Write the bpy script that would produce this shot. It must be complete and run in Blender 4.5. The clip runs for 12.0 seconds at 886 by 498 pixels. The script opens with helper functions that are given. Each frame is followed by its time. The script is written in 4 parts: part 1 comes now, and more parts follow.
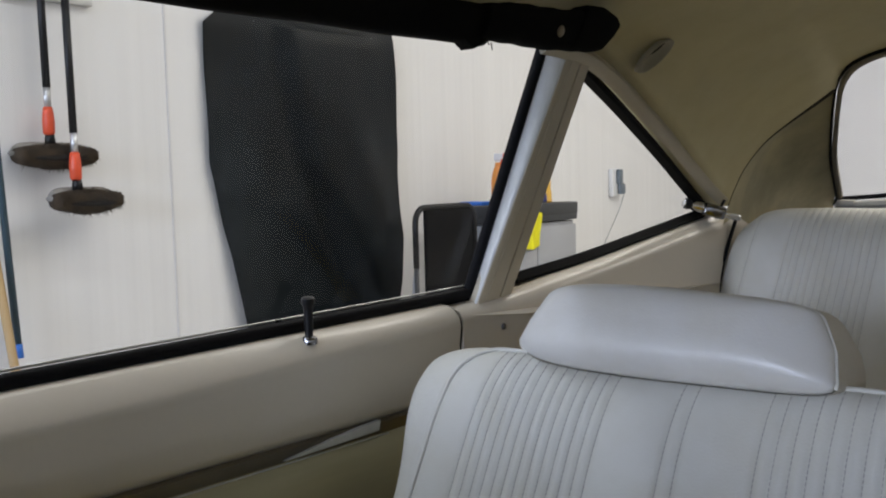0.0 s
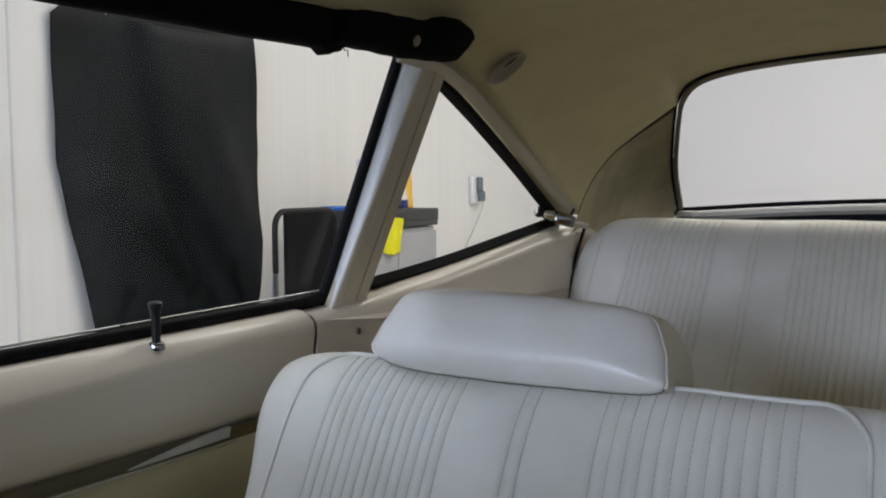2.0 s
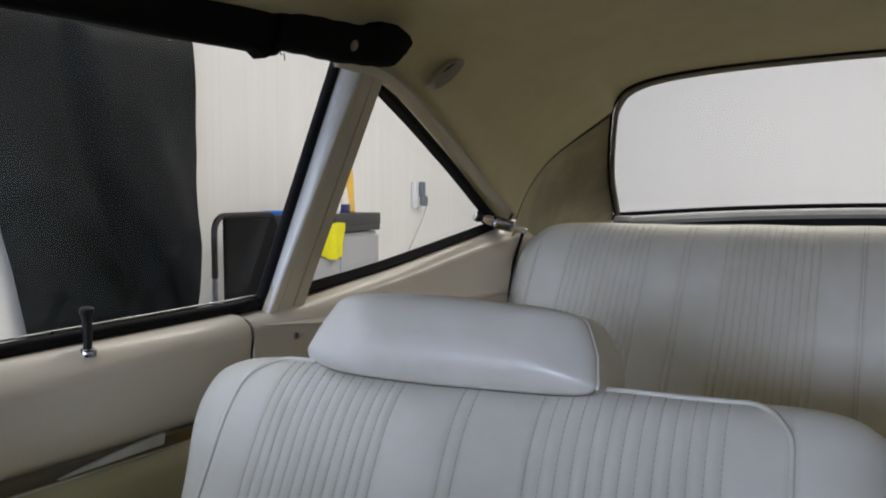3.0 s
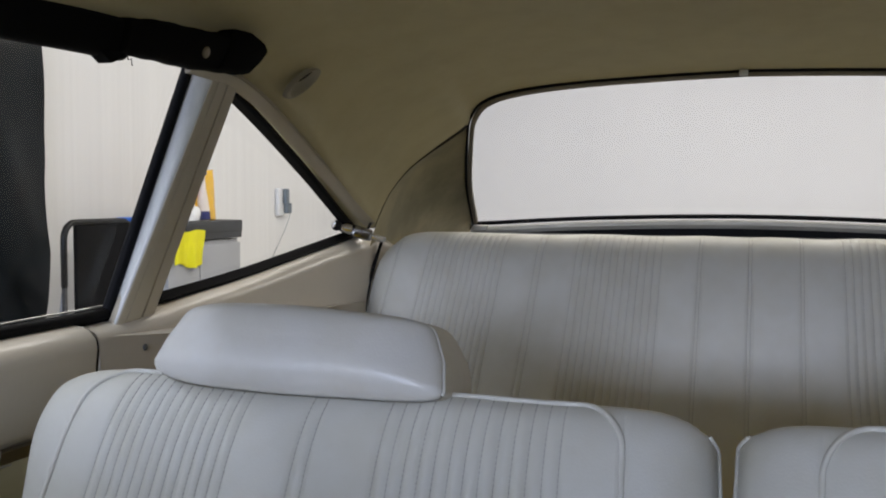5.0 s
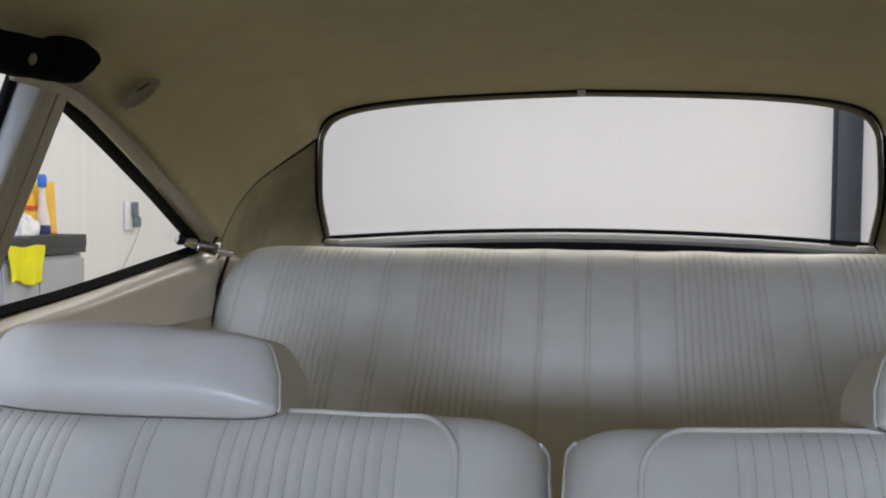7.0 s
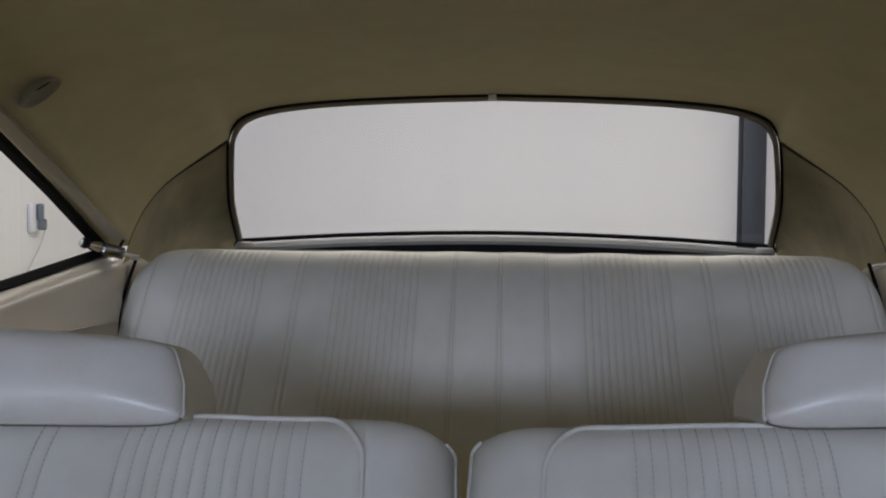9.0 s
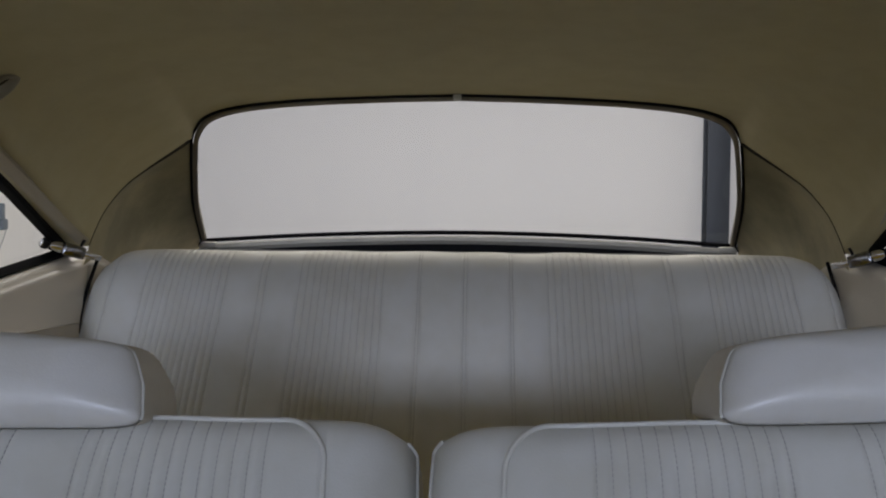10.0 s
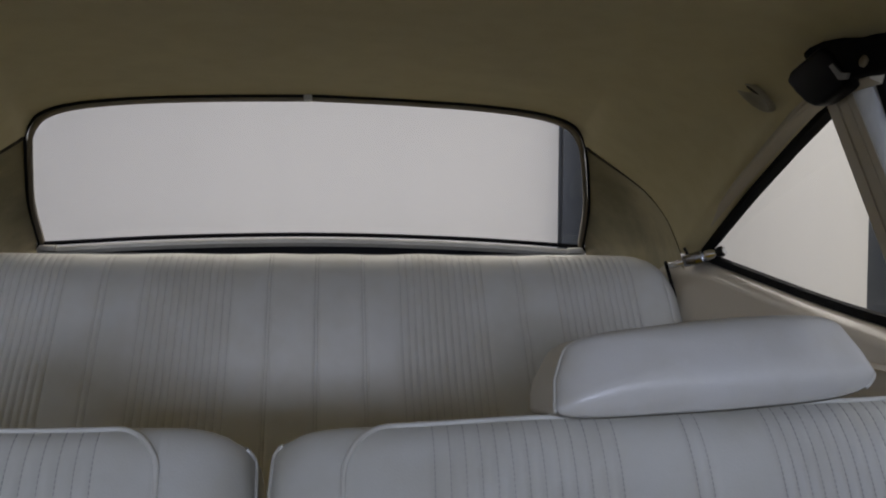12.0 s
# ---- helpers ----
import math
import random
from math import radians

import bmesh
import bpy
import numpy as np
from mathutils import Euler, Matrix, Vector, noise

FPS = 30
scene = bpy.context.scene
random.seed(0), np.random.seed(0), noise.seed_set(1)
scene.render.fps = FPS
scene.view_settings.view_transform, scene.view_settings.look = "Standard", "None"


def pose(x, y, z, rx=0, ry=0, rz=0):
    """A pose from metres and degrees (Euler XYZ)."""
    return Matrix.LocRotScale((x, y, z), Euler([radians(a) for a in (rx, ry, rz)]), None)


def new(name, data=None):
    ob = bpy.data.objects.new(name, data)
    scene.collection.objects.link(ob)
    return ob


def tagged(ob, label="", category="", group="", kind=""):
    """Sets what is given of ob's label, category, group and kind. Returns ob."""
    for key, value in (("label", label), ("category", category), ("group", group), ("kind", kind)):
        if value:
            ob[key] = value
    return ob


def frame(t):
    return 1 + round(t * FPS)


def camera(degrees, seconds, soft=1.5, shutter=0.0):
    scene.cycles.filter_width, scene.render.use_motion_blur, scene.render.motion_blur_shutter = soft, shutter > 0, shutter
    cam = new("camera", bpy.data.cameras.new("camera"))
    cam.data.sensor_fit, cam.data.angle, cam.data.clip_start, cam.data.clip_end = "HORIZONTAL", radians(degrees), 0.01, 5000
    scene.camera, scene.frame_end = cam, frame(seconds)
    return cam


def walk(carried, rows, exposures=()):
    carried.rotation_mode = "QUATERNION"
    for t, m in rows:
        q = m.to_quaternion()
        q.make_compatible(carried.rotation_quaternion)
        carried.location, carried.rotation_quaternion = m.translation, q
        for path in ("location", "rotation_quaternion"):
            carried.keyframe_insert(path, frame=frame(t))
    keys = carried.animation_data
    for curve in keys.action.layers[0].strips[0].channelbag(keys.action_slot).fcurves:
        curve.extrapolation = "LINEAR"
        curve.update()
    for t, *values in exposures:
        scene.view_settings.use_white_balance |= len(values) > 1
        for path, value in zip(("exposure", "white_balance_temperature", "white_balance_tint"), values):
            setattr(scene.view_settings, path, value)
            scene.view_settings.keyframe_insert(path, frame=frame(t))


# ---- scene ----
# the camera and its way
cam = camera(52.27, 12.0, soft=2.0)
walk(cam, [
    (0.0, pose(-0.0480, 0.0001, 1.1500, 85.739, 1.569, 38.775)),
    (0.5, pose(-0.0436, 0.0015, 1.1497, 85.718, 1.474, 36.528)),
    (1.0, pose(-0.0415, 0.0023, 1.1498, 85.665, 1.156, 34.277)),
    (1.5, pose(-0.0391, -0.0017, 1.1500, 85.737, 0.713, 32.887)),
    (2.0, pose(-0.0356, -0.0018, 1.1506, 85.920, 0.363, 30.161)),
    (2.5, pose(-0.0337, -0.0018, 1.1511, 86.007, 0.153, 28.410)),
    (3.0, pose(-0.0277, -0.0031, 1.1503, 86.207, 0.201, 26.572)),
    (3.5, pose(-0.0242, -0.0051, 1.1508, 86.379, -0.036, 24.683)),
    (5.5, pose(-0.0036, -0.0100, 1.1533, 86.943, -0.331, 15.902)),
    (6.0, pose(0.0014, -0.0096, 1.1533, 87.282, -0.316, 13.707)),
    (6.5, pose(0.0071, -0.0094, 1.1532, 87.489, -0.376, 11.561)),
    (7.0, pose(0.0115, -0.0095, 1.1533, 87.644, -0.480, 9.375)),
    (7.5, pose(0.0143, -0.0115, 1.1538, 87.724, -0.496, 7.930)),
    (9.5, pose(0.0245, -0.0139, 1.1544, 87.828, -0.526, 3.316)),
    (10.0, pose(0.0276, -0.0146, 1.1546, 87.826, -0.527, 2.240)),
    (10.5, pose(0.0337, -0.0147, 1.1543, 87.886, -0.534, -0.304)),
    (11.0, pose(0.0396, -0.0155, 1.1541, 87.925, -0.426, -2.876)),
    (11.5, pose(0.0439, -0.0148, 1.1535, 88.018, -0.549, -5.034)),
    (12.0, pose(0.0471, -0.0143, 1.1531, 88.069, -0.511, -6.361)),
], exposures=[(0, 0.13, 6540, 9.8), (3.0, 0.14, 6540, 9.8), (3.5, 0.16, 6540, 9.8), (5.5, 0.19, 6540, 10.7), (7.0, 0.2, 6540, 10.7), (7.5, 0.06, 6540, 10.9), (9.5, -0.21, 6540, 11.7), (10, -0.27, 6540, 11.7), (11, -0.35, 6540, 12.0), (12, -0.37, 6540, 12.5)])

DAY_W, FILL_W = 450, 38

# ---- light ----
world = bpy.data.worlds.new("world")
scene.world = world
world.use_nodes = True
world.node_tree.nodes["Background"].inputs[0].default_value = (0.8, 0.9, 1.0, 1)
world.node_tree.nodes["Background"].inputs[1].default_value = 0.05


def area_lamp(name, m, sx, sy, watts, colour):
    data = bpy.data.lights.new(name, "AREA")
    data.shape, data.size, data.size_y, data.energy, data.color = "RECTANGLE", sx, sy, watts, colour
    ob = new(name, data)
    ob.matrix_world = m
    return ob


# unseen lamps: daylight assumed from an open workshop door ahead of the car, and fill lamps added under the ceiling
area_lamp("daylight_door", pose(-0.3, -9.0, 2.35, 90, 0, 0), 5.0, 1.2, DAY_W, (0.635, 0.723, 0.98))
# fill lamps, placed and tinted to brighten the seat top, sills and walls
for lx, ly, share in ((-1.25, 1.2, 0.30), (2.2, 0.6, 0.12), (-0.5, 3.0, 0.55), (0.5, 3.0, 0.55), (-1.0, 4.9, 0.75), (1.5, 4.8, 1.2), (-2.0, -1.2, 0.62), (1.6, -2.2, 0.08)):
    area_lamp("ceiling_fill_light", pose(lx, ly, 3.12, 0, 0, 0), 0.9 if ly > 4 else 0.25, 2.4, FILL_W * share, (0.985, 0.935, 0.875) if ly > 2 else (0.93, 0.94, 0.94) if ly > 0 else (0.73, 0.81, 1.0))

# ---- materials ----


class Nodes:
    def __init__(self, name):
        self.mat = bpy.data.materials.new(name)
        self.mat.use_nodes = True
        self.t = self.mat.node_tree
        self.b = self.t.nodes["Principled BSDF"]
        self.co = self.t.nodes.new("ShaderNodeTexCoord")

    def n(self, kind, **values):
        node = self.t.nodes.new(kind)
        for key, value in values.items():
            node.inputs[key].default_value = value
        return node

    def link(self, a, b):
        self.t.links.new(a, b)

    def noise(self, scale, detail=4.0, stretch=(1, 1, 1), rough=0.55):
        mp = self.n("ShaderNodeMapping", Scale=stretch)
        self.link(self.co.outputs["Object"], mp.inputs["Vector"])
        no = self.n("ShaderNodeTexNoise", Scale=scale, Detail=detail, Roughness=rough)
        self.link(mp.outputs[0], no.inputs["Vector"])
        return no.outputs["Fac"]

    def ramp(self, fac, lo, hi, c0, c1):
        r = self.n("ShaderNodeValToRGB")
        r.color_ramp.elements[0].position, r.color_ramp.elements[1].position = lo, hi
        r.color_ramp.elements[0].color, r.color_ramp.elements[1].color = (*c0, 1), (*c1, 1)
        self.link(fac, r.inputs["Fac"])
        return r.outputs["Color"]

    def mix(self, fac, a, b, mode="MULTIPLY"):
        m = self.t.nodes.new("ShaderNodeMix")
        m.data_type, m.blend_type = "RGBA", mode
        if isinstance(fac, float):
            m.inputs[0].default_value = fac
        else:
            self.link(fac, m.inputs[0])
        self.link(a, m.inputs[6])
        self.link(b, m.inputs[7])
        return m.outputs[2]

    def bump(self, fac, strength, distance, after=None):
        b = self.n("ShaderNodeBump", Strength=strength, Distance=distance)
        self.link(fac, b.inputs["Height"])
        if after is not None:
            self.link(after, b.inputs["Normal"])
        return b.outputs["Normal"]


def surface(name, colour, rough=0.5, vary=0.12, scale=6.0, grain=300.0, relief=0.15, depth=0.001, metal=0.0, coat=0.0, spec=0.5, stretch=(1, 1, 1)):
    """A material with two scales of variation in colour and gloss, and a fine relief."""
    k = Nodes(name)
    dark = tuple(c * (1 - vary) for c in colour)
    light = tuple(min(1, c * (1 + vary * 0.6)) for c in colour)
    big = k.noise(scale, 5.0, stretch)
    base = k.ramp(big, 0.3, 0.7, dark, light)
    fine = k.noise(grain, 3.0, stretch)
    speck = k.ramp(fine, 0.25, 0.75, (1 - vary * 0.6,) * 3, (1.0,) * 3)
    k.link(k.mix(1.0, base, speck), k.b.inputs["Base Color"])
    ro = k.n("ShaderNodeMapRange")
    ro.inputs[3].default_value, ro.inputs[4].default_value = max(0.03, rough - 0.08), rough + 0.08
    k.link(big, ro.inputs[0])
    k.link(ro.outputs[0], k.b.inputs["Roughness"])
    k.b.inputs["Metallic"].default_value = metal
    k.b.inputs["Coat Weight"].default_value = coat
    k.b.inputs["Coat Roughness"].default_value = 0.12
    k.b.inputs["Specular IOR Level"].default_value = spec
    if relief:
        k.link(k.bump(fine, relief, depth), k.b.inputs["Normal"])
    return k.mat


def vinyl(name, colour, rough, coat=0.0):
    """Grained upholstery vinyl with a soft sheen and slight soiling."""
    k = Nodes(name)
    big = k.noise(5.0, 6.0)
    base = k.ramp(big, 0.3, 0.75, tuple(c * 0.93 for c in colour), tuple(min(1, c * 1.04) for c in colour))
    soil = k.ramp(k.noise(22.0, 6.0), 0.35, 0.6, (0.95, 0.94, 0.91), (1, 1, 1))
    k.link(k.mix(1.0, base, soil), k.b.inputs["Base Color"])
    vo = k.n("ShaderNodeTexVoronoi", Scale=520.0)
    k.link(k.co.outputs["Object"], vo.inputs["Vector"])
    waves = k.bump(k.noise(14.0, 2.0), 0.25, 0.004)
    k.link(k.bump(vo.outputs["Distance"], 0.12, 0.0006, waves), k.b.inputs["Normal"])
    ro = k.n("ShaderNodeMapRange")
    ro.inputs[3].default_value, ro.inputs[4].default_value = rough - 0.06, rough + 0.08
    k.link(big, ro.inputs[0])
    k.link(ro.outputs[0], k.b.inputs["Roughness"])
    k.b.inputs["Coat Weight"].default_value = coat
    k.b.inputs["Coat Roughness"].default_value = 0.3
    return k.mat


def blotched_trim(name, colour):
    """Parchment trim board with darker blotches from noise."""
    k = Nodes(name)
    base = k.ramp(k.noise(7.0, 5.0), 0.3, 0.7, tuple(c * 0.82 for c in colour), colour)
    blotch = k.ramp(k.noise(6.5, 5.0, (1.0, 1.0, 1.0), 0.6), 0.40, 0.62, (0.68, 0.68, 0.70), (1, 1, 1))
    k.link(k.mix(1.0, base, blotch), k.b.inputs["Base Color"])
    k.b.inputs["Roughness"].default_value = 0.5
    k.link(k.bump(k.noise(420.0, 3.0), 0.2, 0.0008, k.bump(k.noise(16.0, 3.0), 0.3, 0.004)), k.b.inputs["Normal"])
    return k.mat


def clear_glass(name, tint, grow=0.9, least=0.038):
    """Thin clear glass: see-through, with a mirror gloss that grows towards grazing views."""
    mat = bpy.data.materials.new(name)
    mat.use_nodes = True
    t = mat.node_tree
    t.nodes.remove(t.nodes["Principled BSDF"])
    out = t.nodes["Material Output"]
    tr, gl, lw, pw, ma, mx = (t.nodes.new(k) for k in ("ShaderNodeBsdfTransparent", "ShaderNodeBsdfGlossy", "ShaderNodeLayerWeight", "ShaderNodeMath", "ShaderNodeMath", "ShaderNodeMixShader"))
    tr.inputs[0].default_value = (*tint, 1)
    gl.inputs["Roughness"].default_value = 0.01
    lw.inputs[0].default_value = 0.5
    pw.operation, ma.operation = "POWER", "MULTIPLY_ADD"
    pw.inputs[1].default_value, ma.inputs[1].default_value, ma.inputs[2].default_value = 5.0, grow, least
    t.links.new(lw.outputs["Facing"], pw.inputs[0])
    t.links.new(pw.outputs[0], ma.inputs[0])
    t.links.new(ma.outputs[0], mx.inputs[0])
    t.links.new(tr.outputs[0], mx.inputs[1])
    t.links.new(gl.outputs[0], mx.inputs[2])
    t.links.new(mx.outputs[0], out.inputs["Surface"])
    return mat


SEAT = vinyl("white_seat_vinyl", (0.588, 0.582, 0.520), 0.47)
REST = vinyl("white_headrest_vinyl", (0.655, 0.645, 0.595), 0.33, 0.2)
GUSSET = vinyl("cream_gusset_vinyl", (0.62, 0.575, 0.48), 0.5)
PIPING = vinyl("white_piping", (0.61, 0.60, 0.535), 0.42)
THREAD = surface("grey_thread", (0.42, 0.40, 0.36), 0.8, 0.2, 40, 900, 0.0)
PALETHREAD = surface("pale_thread", (0.38, 0.355, 0.31), 0.8, 0.2, 40, 900, 0.0)
SEAM = surface("dark_brown_seam", (0.035, 0.030, 0.020), 0.8, 0.2, 20, 300, 0.0)
# saturated gold for unseen faces, chosen to bounce yellow onto the rear seat
BOUNCEGOLD = vinyl("gold_bounce_vinyl", (0.72, 0.54, 0.06), 0.5)
LINER = vinyl("parchment_headliner", (0.620, 0.555, 0.330), 0.62)
REVEAL = surface("brown_grey_reveal", (0.26, 0.225, 0.165), 0.5, 0.2, 16, 300, 0.1, 0.0006)
SAIL = blotched_trim("parchment_sail_panel", (0.57, 0.505, 0.285))
PAINT = surface("beige_body_paint", (0.66, 0.60, 0.49), 0.34, 0.04, 4, 180, 0.03, 0.0005, coat=0.25)
PILLAR = surface("grey_beige_pillar_paint", (0.52, 0.465, 0.35), 0.40, 0.05, 6, 200, 0.04, 0.0005, coat=0.25)
DOORVINYL = surface("olive_cream_door_vinyl", (0.47, 0.43, 0.26), 0.5, 0.10, 14, 160, 0.15, 0.001, stretch=(1, 0.06, 1))
RUBBER = surface("black_rubber", (0.008, 0.008, 0.009), 0.6, 0.3, 14, 260, 0.12, 0.001, spec=0.10)
WHITESTRIP = surface("white_weatherstrip_channel", (0.68, 0.69, 0.655), 0.40, 0.14, 26, 220, 0.08, 0.0006, stretch=(1, 1, 0.25))
FABRIC = surface("black_webbing", (0.005, 0.005, 0.0055), 0.9, 0.35, 20, 900, 0.5, 0.001, spec=0.12)
# chrome with a darker base colour
DARKCHROME = surface("dark_chrome", (0.34, 0.34, 0.35), 0.16, 0.15, 40, 160, 0.0, metal=1.0)
CHROME = surface("chrome", (0.78, 0.78, 0.79), 0.07, 0.05, 12, 120, 0.0, metal=1.0)
STRIPMETAL = surface("dull_bronze_strip", (0.21, 0.185, 0.14), 0.34, 0.08, 30, 240, 0.05, 0.0005, metal=0.8)
POLISHED = surface("polished_latch_metal", (0.86, 0.86, 0.87), 0.17, 0.05, 12, 120, 0.0, metal=1.0)
BRIGHT = surface("dull_bright_trim", (0.66, 0.66, 0.65), 0.3, 0.08, 30, 240, 0.05, 0.0005, metal=1.0)
BLACKPLASTIC = surface("black_plastic", (0.008, 0.008, 0.009), 0.42, 0.2, 20, 300, 0.0, spec=0.3)
RIVET = surface("dull_brass", (0.30, 0.26, 0.19), 0.45, 0.1, 40, 300, 0.0, metal=0.5)
GREYMETAL = surface("dull_grey_metal", (0.16, 0.16, 0.16), 0.4, 0.1, 40, 300, 0.0, metal=0.5)
TRAY = surface("dark_package_tray", (0.022, 0.022, 0.024), 0.75, 0.3, 14, 500, 0.4, 0.001)
IVORY = surface("ivory_plastic", (0.64, 0.61, 0.53), 0.4, 0.06, 30, 400, 0.0)
BOSS = surface("parchment_plastic", (0.37, 0.34, 0.255), 0.5, 0.06, 30, 400, 0.0)
# unseen carpet, its gold picked for the yellow bounce
CARPET = surface("gold_bounce_carpet", (0.74, 0.56, 0.05), 0.95, 0.3, 12, 700, 0.6, 0.004)
DASH = surface("dark_dash_vinyl", (0.05, 0.05, 0.048), 0.95, 0.3, 12, 700, 0.6, 0.004)
SIDEGLASS = clear_glass("side_glass", (0.93, 0.95, 0.94), 0.7, 0.022)
REARGLASS = clear_glass("rear_glass", (0.86, 0.87, 0.86), 0.3, 0.012)

WALL = surface("white_wall_sheet", (0.77, 0.76, 0.745), 0.5, 0.025, 1.3, 20, 0.0, stretch=(3.0, 3.0, 0.06))
STREAKWALL = surface("streaked_white_wall_sheet", (0.775, 0.765, 0.755), 0.45, 0.04, 8.0, 40, 0.10, 0.002, stretch=(3.0, 3.0, 0.03))
FLOOR = surface("grey_concrete", (0.58, 0.56, 0.52), 0.5, 0.2, 1.2, 60, 0.2, 0.002)
CEIL = surface("white_ceiling", (0.74, 0.735, 0.71), 0.8, 0.05, 1.0, 60, 0.05)
JOINT = surface("pale_grey_joint_strip", (0.66, 0.655, 0.66), 0.45, 0.06, 8, 90, 0.0)
STEEL = surface("slate_blue_steel", (0.030, 0.037, 0.048), 0.5, 0.15, 3, 120, 0.1, 0.001)
MATBLACK = surface("black_rubber_sheet", (0.0066, 0.0100, 0.0128), 0.40, 0.6, 1.6, 14, 0.0, 0.001, spec=0.17)
CHAIRBLACK = surface("black_chair_panel", (0.006, 0.006, 0.007), 0.7, 0.3, 6, 200, 0.1, 0.001, spec=0.10)
SATINBLACK = surface("satin_black_plastic", (0.004, 0.004, 0.0045), 0.38, 0.3, 20, 300, 0.0, spec=0.06)
BRISTLE = surface("brown_bristle", (0.060, 0.039, 0.020), 0.95, 0.6, 30, 260, 0.9, 0.006)
BLOCK = surface("grey_brown_block", (0.30, 0.28, 0.25), 0.7, 0.2, 12, 120, 0.2, 0.002)
BRISTLECORE = surface("dark_bristle_core", (0.010, 0.008, 0.006), 0.95, 0.4, 30, 300, 0.9, 0.006)
ORANGE = surface("orange_plastic", (0.72, 0.085, 0.03), 0.4, 0.08, 20, 200, 0.0)
ALU = surface("bare_aluminium", (0.62, 0.62, 0.62), 0.35, 0.08, 20, 200, 0.05, metal=0.8)
CARTGREY = surface("grey_steel_cabinet", (0.33, 0.335, 0.35), 0.5, 0.06, 5, 180, 0.05, 0.001)
CARTBLACK = surface("charcoal_tray", (0.035, 0.036, 0.038), 0.6, 0.2, 12, 200, 0.1, 0.001)
YELLOW = surface("yellow_microfibre", (0.80, 0.74, 0.015), 0.95, 0.1, 18, 500, 0.6, 0.003)
BAG = surface("amber_bag_plastic", (0.80, 0.46, 0.02), 0.35, 0.1, 9, 60, 0.25, 0.006)
AMBER = surface("orange_bottle_plastic", (0.80, 0.30, 0.06), 0.35, 0.1, 9, 60, 0.0)
REDINK = surface("red_print", (0.55, 0.04, 0.025), 0.4, 0.1, 20, 100, 0.0)
BLUE = surface("blue_plastic", (0.03, 0.17, 0.62), 0.4, 0.1, 20, 100, 0.0)
NAVY = surface("navy_label", (0.015, 0.02, 0.12), 0.4, 0.1, 20, 100, 0.0)
BOTTLE = surface("pale_bottle_plastic", (0.70, 0.62, 0.55), 0.3, 0.1, 20, 100, 0.0)
WHITECLOTH = surface("white_rag", (0.76, 0.76, 0.76), 0.95, 0.06, 18, 400, 0.5, 0.003)
BOXGREY = surface("grey_wall_box", (0.72, 0.73, 0.745), 0.45, 0.05, 12, 200, 0.0)
BOXDARK = surface("blue_grey_handset", (0.13, 0.16, 0.19), 0.45, 0.08, 12, 200, 0.0)
CORD = surface("pale_grey_cord", (0.36, 0.37, 0.38), 0.5, 0.06, 30, 200, 0.0)
TEAL = surface("slate_teal_pole", (0.03, 0.065, 0.09), 0.4, 0.1, 12, 200, 0.0)
WOOD = surface("pale_wood_handle", (0.50, 0.34, 0.16), 0.55, 0.2, 9, 90, 0.1, stretch=(1, 1, 0.1))

# ---- shape helpers ----


def mesh_of(name, verts, faces, mat, smooth=True, sharp=None):
    me = bpy.data.meshes.new(name)
    me.from_pydata([tuple(v) for v in verts], [], faces)
    me.materials.append(mat)
    bm = bmesh.new()
    bm.from_mesh(me)
    bmesh.ops.recalc_face_normals(bm, faces=bm.faces)
    bm.to_mesh(me)
    bm.free()
    if smooth:
        me.shade_smooth()
        if sharp:
            me.set_sharp_from_angle(angle=radians(sharp))
    return me


def part(name, me, parent=None, label="", **tags):
    ob = new(name, me)
    if parent is not None:
        ob.parent = parent
    return tagged(ob, label, **tags)


def thing(name, label, category, group="", kind=""):
    return tagged(new(name), label, category, group, kind)


def grid(rows, close_u=False, close_v=False):
    """Vertices and quads of a net of points, row by row."""
    n, m = len(rows), len(rows[0])
    verts = [p for r in rows for p in r]
    faces = []
    for i in range(n if close_v else n - 1):
        for j in range(m if close_u else m - 1):
            a, b = i, (i + 1) % n
            c, d = j, (j + 1) % m
            faces.append((a * m + c, a * m + d, b * m + d, b * m + c))
    return verts, faces


def capped(rows):
    """A closed tube of rings with both ends filled."""
    verts, faces = grid(rows, close_u=True)
    m = len(rows[0])
    faces.append(tuple(range(m)))
    faces.append(tuple(len(verts) - m + i for i in range(m)))
    return verts, faces


def spline(points, count):
    """A smooth run of points through the given ones."""
    ps = [Vector(p) for p in points]
    out = []
    for i in range(count):
        s = i / (count - 1) * (len(ps) - 1)
        k = min(int(s), len(ps) - 2)
        f = s - k
        p1, p2 = ps[k], ps[k + 1]
        p0 = ps[k - 1] if k else p1 * 2 - p2
        p3 = ps[k + 2] if k + 2 < len(ps) else p2 * 2 - p1
        out.append(0.5 * ((2 * p1) + (p2 - p0) * f + (2 * p0 - 5 * p1 + 4 * p2 - p3) * f * f + (3 * p1 - p0 - 3 * p2 + p3) * f ** 3))
    return out


